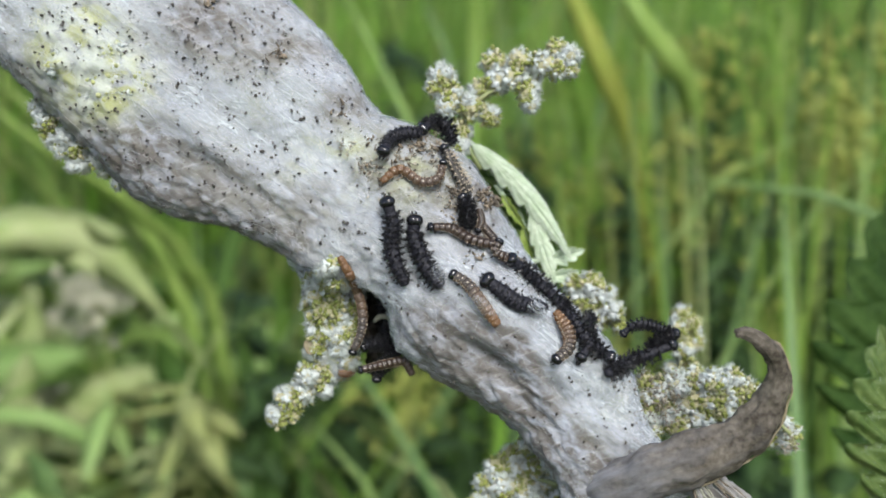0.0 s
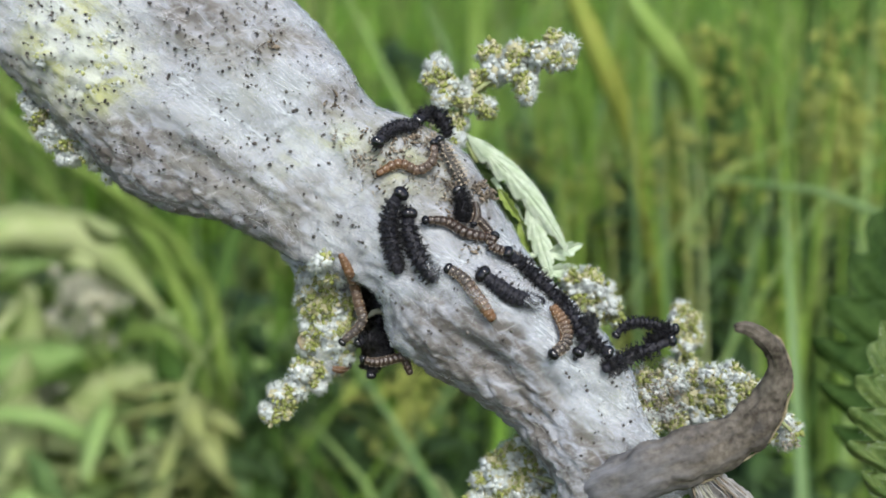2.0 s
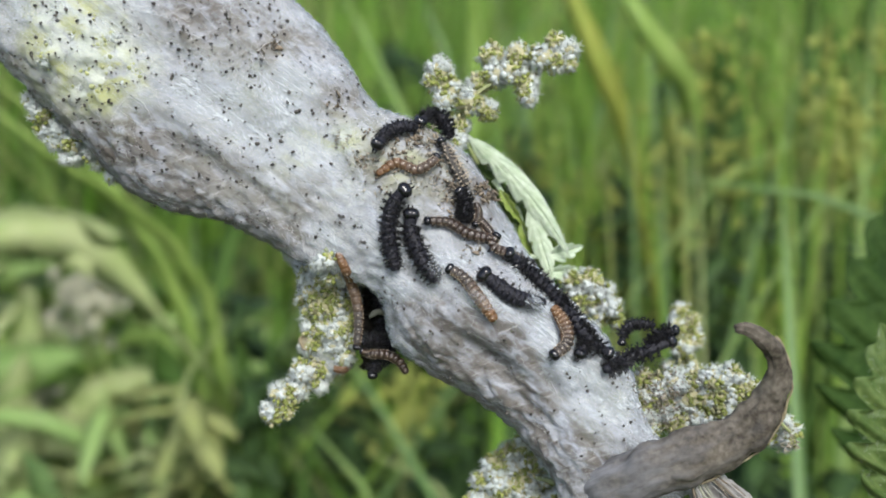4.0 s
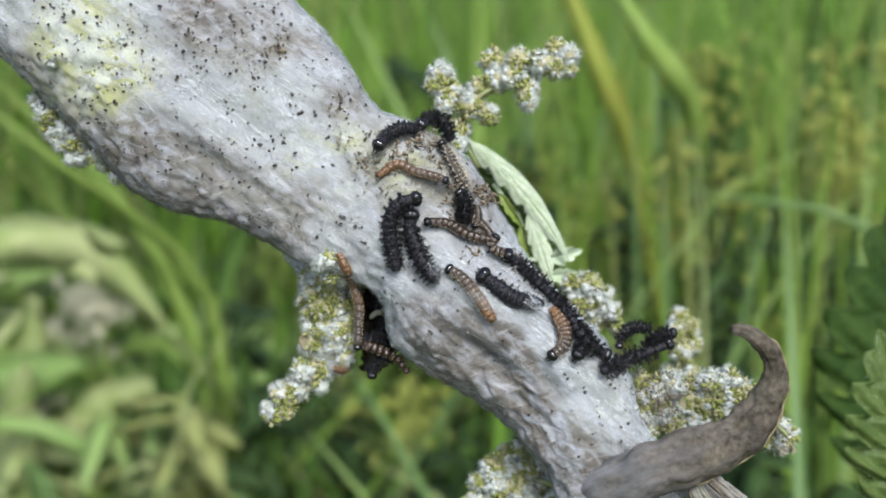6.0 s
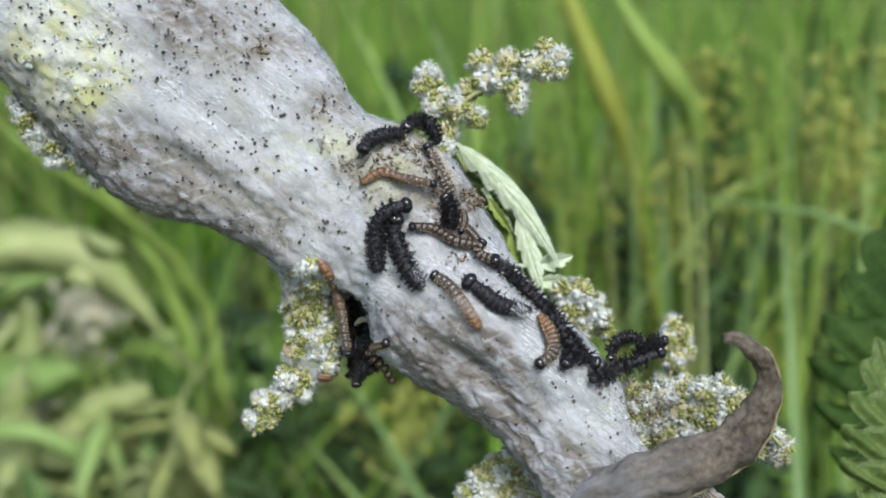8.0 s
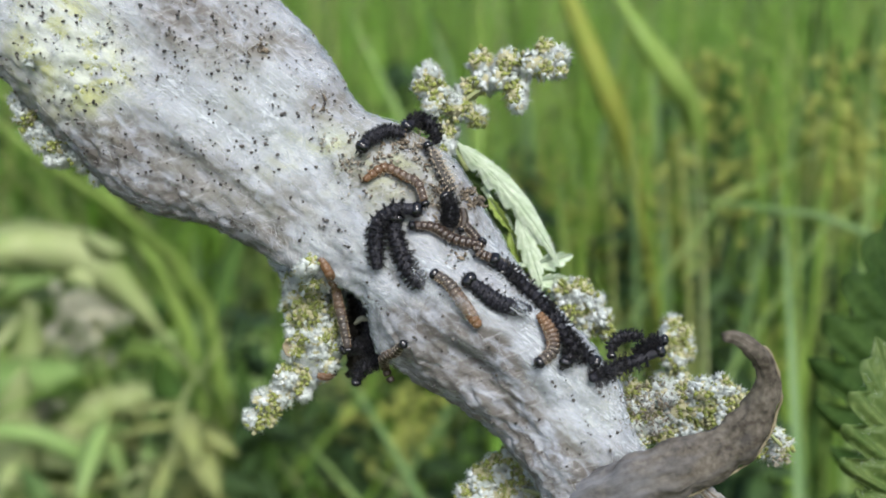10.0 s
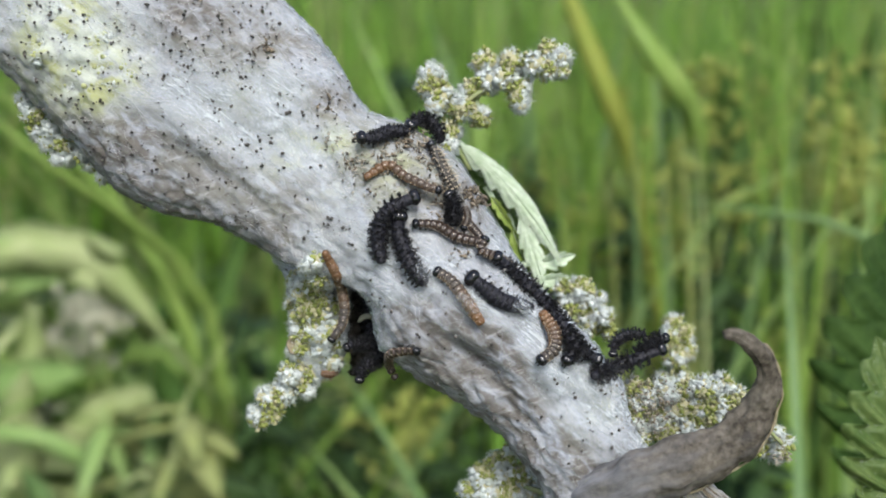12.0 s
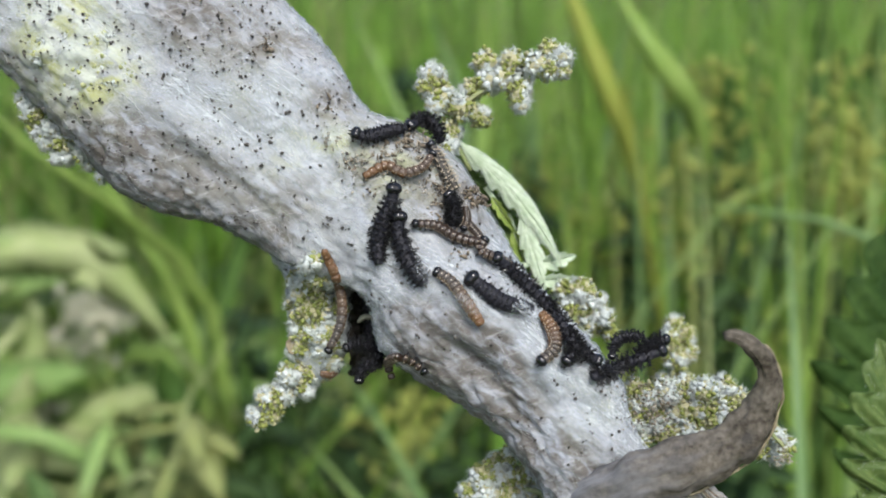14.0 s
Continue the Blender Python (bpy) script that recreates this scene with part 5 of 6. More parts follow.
def wide_meadow(count, seed):
    """The meadow goes on to the sides of and behind the viewer."""
    rnd = random.Random(seed)
    verts, faces = [], []
    while count:
        x, y = rnd.uniform(-4.5, 4.5), rnd.uniform(-4.0, 6.5)
        if y > 0.2 and abs(x) < 0.12 + 0.75 * (y + 0.1) or math.hypot(x, y) < 0.45:
            continue
        count -= 1
        tall, bend, a = rnd.uniform(0.28, 0.55), rnd.gauss(0, 0.4), rnd.uniform(0, 6.28)
        line = [(x + math.cos(a) * bend * tall * t * t, y + math.sin(a) * bend * tall * t * t, tall * t) for t in (0, 0.3, 0.6, 0.85, 1)]
        v, f = blade_mesh(line, rnd.uniform(0.005, 0.010), rnd.uniform(-1.5, 1.5))
        o = len(verts)
        verts += v
        faces += [tuple(i + o for i in q) for q in f]
    tagged(world_mesh("wide_meadow_grass", verts, faces, SKYLIT_GRASS), "green meadow grass all round the nettle", "grass", kind="stuff")


wide_meadow(9000, 48)


def undergrowth(count, seed):
    """Low leaves added between the grass; their dark colour carries the shade down there."""
    rnd = random.Random(seed)
    verts, faces = [], []
    for _ in range(count):
        y = rnd.uniform(0.35, 1.5)
        at = Vector((rnd.uniform(-1, 1) * (0.15 + 0.6 * y), y, rnd.uniform(0.02, 0.40)))
        a, tilt, long = rnd.uniform(0, 6.28), rnd.uniform(-0.5, 0.7), rnd.uniform(0.03, 0.07)
        way = Vector((math.cos(a), math.sin(a), tilt)).normalized()
        line = [at + way * long * t + Vector((0, 0, -0.4 * long * t * t)) for t in np.linspace(0, 1, 7)]
        v, f = blade_mesh(line, long * rnd.uniform(0.16, 0.3), rnd.uniform(0, 6.28), 0.15)
        o = len(verts)
        verts += v
        faces += [tuple(i + o for i in q) for q in f]
    tagged(world_mesh("undergrowth", verts, faces, LOW_SHADE_LEAF), "added low green leaves, coloured dark for the shade between the grass", "undergrowth", kind="stuff")


undergrowth(3600, 47)

# blades that stand out
scatter = random.Random(88)
for k in range(26):
    x, y, d = scatter.uniform(-20, 430), scatter.uniform(560, 900), scatter.uniform(0.27, 0.4)
    a, reach = scatter.gauss(0.35, 0.35), scatter.uniform(50, 110)
    dx, dy = math.cos(a) * reach, -math.sin(a) * reach
    if scatter.random() < 0.4:
        dx = -dx
    grass_blade([(x - dx, y - dy, d), (x, y - 12, d - 0.005), (x + dx, y + dy + 14, d - 0.01)], scatter.uniform(0.003, 0.006),
                (PALE_GRASS, SOFT_GRASS, MID_GRASS, SOFT_GRASS, BLUE_GRASS)[k % 5], "soft pale green leaf among the grass", leafy=True, face=0.7)
for k, (x, y, dx, dy, wide) in enumerate(((60, 650, 90, -20, 0.009), (110, 775, 90, 14, 0.008), (280, 770, 60, -18, 0.006), (40, 800, 30, -90, 0.008),
                                          (420, 665, 60, -18, 0.006), (90, 420, 130, -4, 0.0105), (60, 470, 90, -30, 0.007), (400, 850, 60, 30, 0.006),
                                          (300, 815, 120, 14, 0.006), (30, 730, 20, -110, 0.007))):
    grass_blade([(x - dx, y - dy, 0.3), (x, y - 8, 0.29), (x + dx, y + dy, 0.28)], wide, (SOFT_GRASS, PALE_GRASS, PALE_GRASS, PALE_GRASS, SOFT_GRASS, PALE_GRASS, SOFT_GRASS, BLUE_GRASS, BLUE_GRASS, PALE_GRASS)[k],
                "broad soft pale leaf low among the grass", 0.3, leafy=True, face=0.8)
grass_blade([(150, 730, 0.3), (240, 690, 0.3), (330, 690, 0.3), (375, 700, 0.3)], 0.0100, PALE_GRASS, "broad yellowish withering leaf among grass", leafy=True)
grass_blade([(60, 760, 0.32), (170, 660, 0.32), (300, 640, 0.32)], 0.0090, SOFT_GRASS, "broad soft green leaf among grass", leafy=True)
grass_blade([(20, 880, 0.3), (35, 700, 0.3), (60, 560, 0.3), (40, 480, 0.3)], 0.0080, PALE_GRASS, "pale withering blade among the grass", leafy=True)
grass_blade([(330, 780, 0.32), (280, 760, 0.32), (220, 770, 0.32)], 0.0080, PALE_GRASS, "pale withering leaf near the soil", leafy=True)
grass_blade([(210, 480, 0.25), (100, 420, 0.24), (-30, 425, 0.24)], 0.0080, PALE_GRASS, "broad pale blade leaning across the grass", leafy=True)
grass_blade([(356, 680, 0.28), (340, 580, 0.27), (300, 480, 0.26), (200, 330, 0.25), (100, 230, 0.24), (-20, 130, 0.24)], 0.0062, MID_GRASS, "broad green blade leaning across")
grass_blade([(120, 520, 0.3), (60, 440, 0.3), (-20, 350, 0.3)], 0.0085, SOFT_GRASS, "broad soft green blade leaning across")
grass_blade([(470, 700, 0.32), (500, 560, 0.32), (470, 450, 0.32)], 0.0040, GRASS, "green upright blade of grass")
grass_blade([(440, 700, 0.34), (420, 560, 0.34), (400, 420, 0.34)], 0.0045, GRASS, "green upright blade of grass")
grass_blade([(690, 140, 0.3), (640, 60, 0.3), (600, -30, 0.3)], 0.0060, SOFT_GRASS, "soft green blade leaning over")
grass_blade([(800, 150, 0.3), (780, 60, 0.3), (740, -30, 0.3)], 0.0060, BLUE_GRASS, "bluish blade of grass leaning over")
grass_blade([(392, 640, 0.28), (375, 540, 0.27), (330, 450, 0.25), (180, 330, 0.22), (60, 250, 0.2), (-60, 150, 0.2)], 0.0058, MID_GRASS, "broad green blade leaning across")
grass_blade([(250, 520, 0.28), (120, 440, 0.25), (-40, 390, 0.25)], 0.0035, SOFT_GRASS, "soft green blade leaning across", leafy=True)
grass_blade([(350, 560, 0.3), (352, 470, 0.3), (345, 380, 0.3)], 0.0045, BLUE_GRASS, "bluish upright blade of grass")
grass_blade([(325, 720, 0.235), (338, 660, 0.23), (352, 605, 0.23), (375, 575, 0.23), (408, 568, 0.23)], 0.0020, PALE_GRASS, "short pale blade with a bent tip")
grass_blade([(430, 860, 0.3), (300, 815, 0.3), (120, 805, 0.3)], 0.0050, BLUE_GRASS, "bluish blade lying across")
grass_blade([(620, 890, 0.3), (560, 810, 0.3), (510, 740, 0.3)], 0.0050, GRASS, "green blade leaning over")
grass_blade([(775, 890, 0.2), (715, 780, 0.2), (650, 680, 0.2), (600, 600, 0.2)], 0.0042, BLUE_GRASS, "bluish blade leaning over")
grass_blade([(670, 900, 0.22), (605, 800, 0.22), (545, 740, 0.22)], 0.0040, SOFT_GRASS, "soft green blade leaning over")
grass_blade([(800, 890, 0.24), (740, 820, 0.24), (660, 795, 0.24)], 0.0032, PALE_GRASS, "pale bent blade among the grass")
cross = random.Random(97)
for k in range(46):
    x, y, d = cross.uniform(860, 1570), cross.uniform(0, 560), cross.uniform(0.24, 0.36)
    a, reach = cross.gauss(0.0, 0.55), cross.uniform(60, 150)
    dx, dy = math.sin(a) * reach, math.cos(a) * reach
    grass_blade([(x - dx, y + dy, d), (x + cross.uniform(-8, 8), y, d), (x + dx * 1.15, y - dy * 0.9, d - 0.005)], cross.uniform(0.0007, 0.0016),
                (LIME, MID_GRASS, DEEP_AND_SHADE_GRASS, BLUE_GRASS, LIME)[k % 5],
                ("thin yellow-green stem of grass", "thin light green blade of grass", "thin deep green blade of grass", "thin bluish blade of grass", "thin yellow-green stem of grass")[k % 5],
                cross.uniform(-0.6, 0.6))
grass_blade([(790, 880, 0.35), (790, 780, 0.35), (780, 650, 0.35)], 0.0050, BLUE_GRASS, "bluish upright blade of grass")
grass_blade([(1110, 240, 0.21), (1085, 160, 0.2), (1050, 80, 0.2), (1005, -30, 0.2), (975, -110, 0.2)], 0.0030, OCHRE, "yellowing blade of a tall grass", leafy=True)
grass_blade([(1165, 470, 0.24), (1135, 340, 0.23), (1095, 190, 0.21)], 0.0016, LIME, "thin yellow-green stem of grass")
for k, (x, low, high) in enumerate(((840, 240, -50), (900, 330, -60), (955, 300, -40), (930, 460, 120), (1010, 380, 90), (1070, 330, -50), (1140, 420, 80),
                                    (1180, 260, -40), (1040, 480, 200), (1100, 560, 260))):
    slant = 30 * math.sin(k * 2.1)
    grass_blade([(x + slant, low, 0.3), (x, (low + high) / 2, 0.3), (x - slant, high, 0.29)], 0.0036 + 0.0012 * math.sin(k * 1.7),
                (MID_GRASS, BLUE_GRASS)[k % 2], ("soft light green blade of grass", "bluish light green blade of grass")[k % 2], leafy=k % 3 == 0)
# broad dark blades added in place of shaded gaps
for k, (x, low, high) in enumerate(((480, 900, 720), (530, 900, 780), (440, 740, 600), (560, 860, 690), (820, 880, 700), (870, 800, 680), (1290, 330, 60),
                                    (1320, 300, 90), (1270, 900, 740), (1310, 900, 770), (1230, 880, 800), (1370, 900, 700), (1420, 900, 780), (1460, 880, 820),
                                    (1340, 620, 420), (1130, 640, 430), (1500, 240, 40), (980, 480, 330), (420, 480, 330), (490, 640, 480), (300, 700, 600), (1480, 180, -40), (1535, 160, -30), (1560, 260, 60), (1440, 130, -60), (1250, 480, 330), (1400, 420, 260))):
    slant = 25 * math.sin(k * 1.3)
    grass_blade([(x + slant, low, 0.27), (x, (low + high) / 2, 0.27), (x - slant, high, 0.26)], 0.0045 + 0.0015 * math.sin(k * 2.3), DEEP_AND_SHADE_GRASS,
                "dark broad blade added for the shaded gaps of the grass", 0.3 * math.sin(k), leafy=k % 2 == 0)
stems = random.Random(93)
for k in range(28):
    x, d = (900 + 20 * k) + stems.uniform(-25, 25), stems.uniform(0.2, 0.36)
    low, high, slant = stems.uniform(320, 560), stems.uniform(-80, 160), stems.gauss(0.05, 0.16)
    grass_blade([(x + slant * (low - high) * 0.5, low, d), (x + stems.uniform(-12, 12), (low + high) / 2, d), (x - slant * (low - high) * 0.5, high, d - 0.01)],
                stems.uniform(0.0009, 0.0022), (LIME, LIME, STRAW, MID_GRASS, LIME, BLUE_GRASS)[k % 6],
                ("thin yellow-green stem of grass", "thin yellow-green stem of grass", "thin straw-coloured stem of grass", "thin soft green blade of grass",
                 "thin yellow-green stem of grass", "thin bluish blade of grass")[k % 6], stems.uniform(-0.5, 0.5))
for points, wide, mat, label in (
        ([(1345, 420, 0.22), (1335, 230, 0.22), (1300, 90, 0.22), (1268, -60, 0.22)], 0.0013, LIME, "thin yellow-green stem of grass"),
        ([(1180, 480, 0.24), (1165, 260, 0.24), (1150, 90, 0.24), (1140, -20, 0.24)], 0.0030, BLUE_GRASS, "bluish upright blade of grass"),
        ([(1222, 330, 0.24), (1218, 210, 0.24), (1212, 90, 0.24)], 0.0013, SOFT_GRASS, "soft light green blade of grass"),
        ([(1240, 340, 0.22), (1236, 270, 0.22), (1226, 200, 0.22)], 0.0016, PALE_GRASS, "short pale blade of grass"),
        ([(1455, 330, 0.22), (1475, 160, 0.22), (1510, -40, 0.22)], 0.0015, LIME, "thin yellow-green stem of grass"),
        ([(1530, 340, 0.24), (1540, 150, 0.24), (1552, -50, 0.24)], 0.0022, SOFT_GRASS, "soft light green blade of grass"),
        ([(1290, 300, 0.2), (1350, 270, 0.2), (1440, 232, 0.2)], 0.0012, SOFT_GRASS, "thin soft green blade leaning over"),
        ([(1440, 380, 0.2), (1500, 320, 0.2), (1590, 262, 0.2)], 0.0013, SOFT_GRASS, "thin soft green blade leaning over"),
        ([(1000, 420, 0.24), (985, 300, 0.24), (975, 180, 0.24)], 0.0016, MID_GRASS, "light green upright blade of grass"),
        ([(1060, 470, 0.25), (1045, 330, 0.25), (1030, 200, 0.25)], 0.0014, LIME, "thin yellow-green stem of grass"),
        ([(1330, 520, 0.24), (1320, 420, 0.24), (1325, 330, 0.24)], 0.0013, SOFT_GRASS, "soft light green blade of grass"),
        ([(1400, 300, 0.24), (1385, 120, 0.24), (1395, -40, 0.24)], 0.0018, MID_GRASS, "light green upright blade of grass")):
    grass_blade(points, wide, mat, label, 0.2)
grass_blade([(1225, 180, 0.22), (1190, 110, 0.2), (1120, 10, 0.2), (1080, -60, 0.2)], 0.0034, MID_GRASS, "pale green blade leaning over", leafy=True)
grass_blade([(1600, 380, 0.17), (1480, 350, 0.165), (1330, 328, 0.16), (1222, 315, 0.16)], 0.0040, BLUE_GRASS, "bluish blade lying across")
grass_blade([(1420, 890, 0.12), (1405, 700, 0.13), (1395, 500, 0.14), (1385, 330, 0.15)], 0.0040, BLUE_GRASS, "tall bluish upright blade")
grass_blade([(890, 420, 0.2), (892, 260, 0.2), (880, 150, 0.2)], 0.0040, GRASS, "bright green upright blade of grass")
grass_blade([(1330, 420, 0.3), (1310, 250, 0.3), (1280, 60, 0.3), (1270, -60, 0.3)], 0.0045, GRASS, "bright green upright blade of grass")
grass_blade([(1530, 250, 0.3), (1550, 120, 0.3), (1575, -40, 0.3)], 0.0050, GRASS, "bright green upright blade of grass")
grass_blade([(1160, 320, 0.35), (1150, 220, 0.35), (1145, 100, 0.35)], 0.0050, BLUE_GRASS, "bluish upright blade of grass")



def seed_head(x, y, d, size, count, mat, label, seed):
    """A stalk with a loose head of small pale florets."""
    rnd = random.Random(seed)
    random.seed(seed)
    top = field_point(x, y, d)
    foot = Vector((top.x + rnd.uniform(-0.05, 0.05), top.y + 0.02, 0.0))
    head = tagged(new("seed_head"), label, "seed head", "seed heads of the meadow")
    head.matrix_world = Matrix.Translation(foot)
    bm = bmesh.new()
    rod(bm, [tuple((foot.lerp(top, t) - foot) * 1000) for t in np.linspace(0, 1, 8)], [0.45] * 8, 5)
    stalk = new("stalk", mesh_from("stalk", bm, STRAW))
    stalk.parent = head
    for _ in range(count * (9 if mat is FLORET else 4)):
        bm = bmesh.new()
        at = top - foot + Vector((rnd.gauss(0, size), rnd.gauss(0, size * 0.6), rnd.gauss(0, size * 1.2)))
        blob(bm, at * 1000, rnd.uniform(1.0, 2.2), 0.35, (1.4, 0.8, 0.8), 1)
        f = new("floret", mesh_from("floret", bm, mat))
        f.parent = head


seed_head(150, 540, 0.29, 0.0065, 12, FLORET, "loose head of creamy pale florets on a stalk", 61)
seed_head(45, 690, 0.3, 0.006, 5, FLORET, "loose head of creamy pale florets on a stalk", 62)
seed_head(175, 520, 0.26, 0.004, 5, FLORET, "loose head of creamy pale florets on a stalk", 63)
for k, (x, y, d) in enumerate(((1060, 420, 0.4), (1110, 520, 0.42), (1240, 450, 0.38), (1300, 380, 0.45), (1180, 380, 0.4), (1290, 150, 0.4),
                               (1440, 200, 0.45), (1480, 290, 0.4), (1340, 560, 0.4), (1270, 300, 0.42), (1060, 600, 0.42), (1500, 120, 0.45), (1530, 200, 0.4), (1460, 100, 0.42), (1520, 330, 0.4), (1420, 330, 0.42), (1545, 60, 0.4),
                               (1390, 250, 0.42), (1180, 225, 0.36), (1240, 105, 0.38), (1285, 290, 0.36), (1450, 160, 0.36), (1490, 225, 0.36), (1130, 330, 0.38), (710, 720, 0.38), (950, 290, 0.4), (1130, 600, 0.4), (1240, 520, 0.45), (1020, 380, 0.42), (730, 700, 0.4))):
    seed_head(x, y, d - 0.13, (0.0085, 0.006, 0.0072)[k % 3], 9, YELLOW_FLORET, "loose head of yellow-green florets on a thin stalk", 70 + k)


def herb(x, y, d, spread, count, seed, mat=SHADE_LEAF, label="added dark leafy herb standing for a shaded gap in the grass", broad=0.25):
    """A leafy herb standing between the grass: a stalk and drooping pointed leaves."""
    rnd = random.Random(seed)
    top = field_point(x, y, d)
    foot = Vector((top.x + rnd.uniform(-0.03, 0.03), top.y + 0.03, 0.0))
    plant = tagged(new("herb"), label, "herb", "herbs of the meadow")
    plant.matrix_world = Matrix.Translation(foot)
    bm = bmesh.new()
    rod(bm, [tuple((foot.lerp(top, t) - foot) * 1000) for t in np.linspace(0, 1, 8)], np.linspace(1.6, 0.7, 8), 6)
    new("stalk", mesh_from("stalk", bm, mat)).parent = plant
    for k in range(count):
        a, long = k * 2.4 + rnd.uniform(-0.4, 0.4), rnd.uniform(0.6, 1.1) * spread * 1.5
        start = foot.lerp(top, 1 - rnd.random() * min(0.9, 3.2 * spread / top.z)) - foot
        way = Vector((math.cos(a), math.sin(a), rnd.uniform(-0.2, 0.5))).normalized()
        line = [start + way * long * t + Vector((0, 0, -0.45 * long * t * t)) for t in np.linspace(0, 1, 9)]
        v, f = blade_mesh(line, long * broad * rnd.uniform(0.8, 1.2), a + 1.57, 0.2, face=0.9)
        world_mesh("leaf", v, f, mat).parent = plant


# dark herbs added where the grass has shaded gaps
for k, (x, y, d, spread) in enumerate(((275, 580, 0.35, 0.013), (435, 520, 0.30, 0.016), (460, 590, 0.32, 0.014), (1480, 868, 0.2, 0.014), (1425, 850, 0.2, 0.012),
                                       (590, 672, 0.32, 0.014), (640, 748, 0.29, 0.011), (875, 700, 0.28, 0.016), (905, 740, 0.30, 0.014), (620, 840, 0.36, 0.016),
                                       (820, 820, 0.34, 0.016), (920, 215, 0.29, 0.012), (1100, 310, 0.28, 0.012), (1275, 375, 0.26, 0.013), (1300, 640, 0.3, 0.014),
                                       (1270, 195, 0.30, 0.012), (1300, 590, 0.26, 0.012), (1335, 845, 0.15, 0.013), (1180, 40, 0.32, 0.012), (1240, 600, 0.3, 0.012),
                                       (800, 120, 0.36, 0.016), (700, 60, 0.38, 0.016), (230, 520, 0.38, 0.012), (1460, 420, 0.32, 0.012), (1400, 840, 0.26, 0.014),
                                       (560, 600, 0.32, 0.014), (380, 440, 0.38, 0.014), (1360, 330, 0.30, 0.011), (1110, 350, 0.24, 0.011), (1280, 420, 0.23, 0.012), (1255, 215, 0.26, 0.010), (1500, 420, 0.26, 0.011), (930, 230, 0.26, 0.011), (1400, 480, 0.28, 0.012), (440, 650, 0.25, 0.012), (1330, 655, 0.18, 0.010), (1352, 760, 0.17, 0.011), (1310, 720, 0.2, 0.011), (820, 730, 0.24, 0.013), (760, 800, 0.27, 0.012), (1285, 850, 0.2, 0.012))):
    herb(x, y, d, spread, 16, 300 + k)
for k, (x, y, d, spread, mat) in enumerate(((250, 672, 0.28, 0.022, STRAW), (325, 675, 0.25, 0.018, STRAW), (270, 640, 0.27, 0.016, SOFT_GRASS), (190, 690, 0.28, 0.018, SOFT_GRASS), (60, 700, 0.31, 0.017, PALE_GRASS), (320, 770, 0.30, 0.015, MID_GRASS),
                                            (270, 775, 0.27, 0.007, PALE_GRASS), (130, 790, 0.31, 0.018, MID_GRASS), (40, 810, 0.29, 0.014, PALE_GRASS), (40, 600, 0.33, 0.016, MID_GRASS),
                                            (400, 660, 0.31, 0.012, SOFT_GRASS), (380, 850, 0.30, 0.014, BLUE_GRASS), (30, 430, 0.30, 0.016, PALE_GRASS), (90, 740, 0.38, 0.022, MID_GRASS),
                                            (200, 800, 0.38, 0.022, MID_GRASS), (330, 700, 0.38, 0.020, MID_GRASS), (70, 620, 0.40, 0.022, GRASS), (330, 850, 0.38, 0.020, GRASS),
                                            (190, 610, 0.40, 0.020, MID_GRASS))):
    herb(x, y, d, spread * 1.25, 17, 400 + k, mat, "pale green broad-leaved herb among the grass", 0.17)


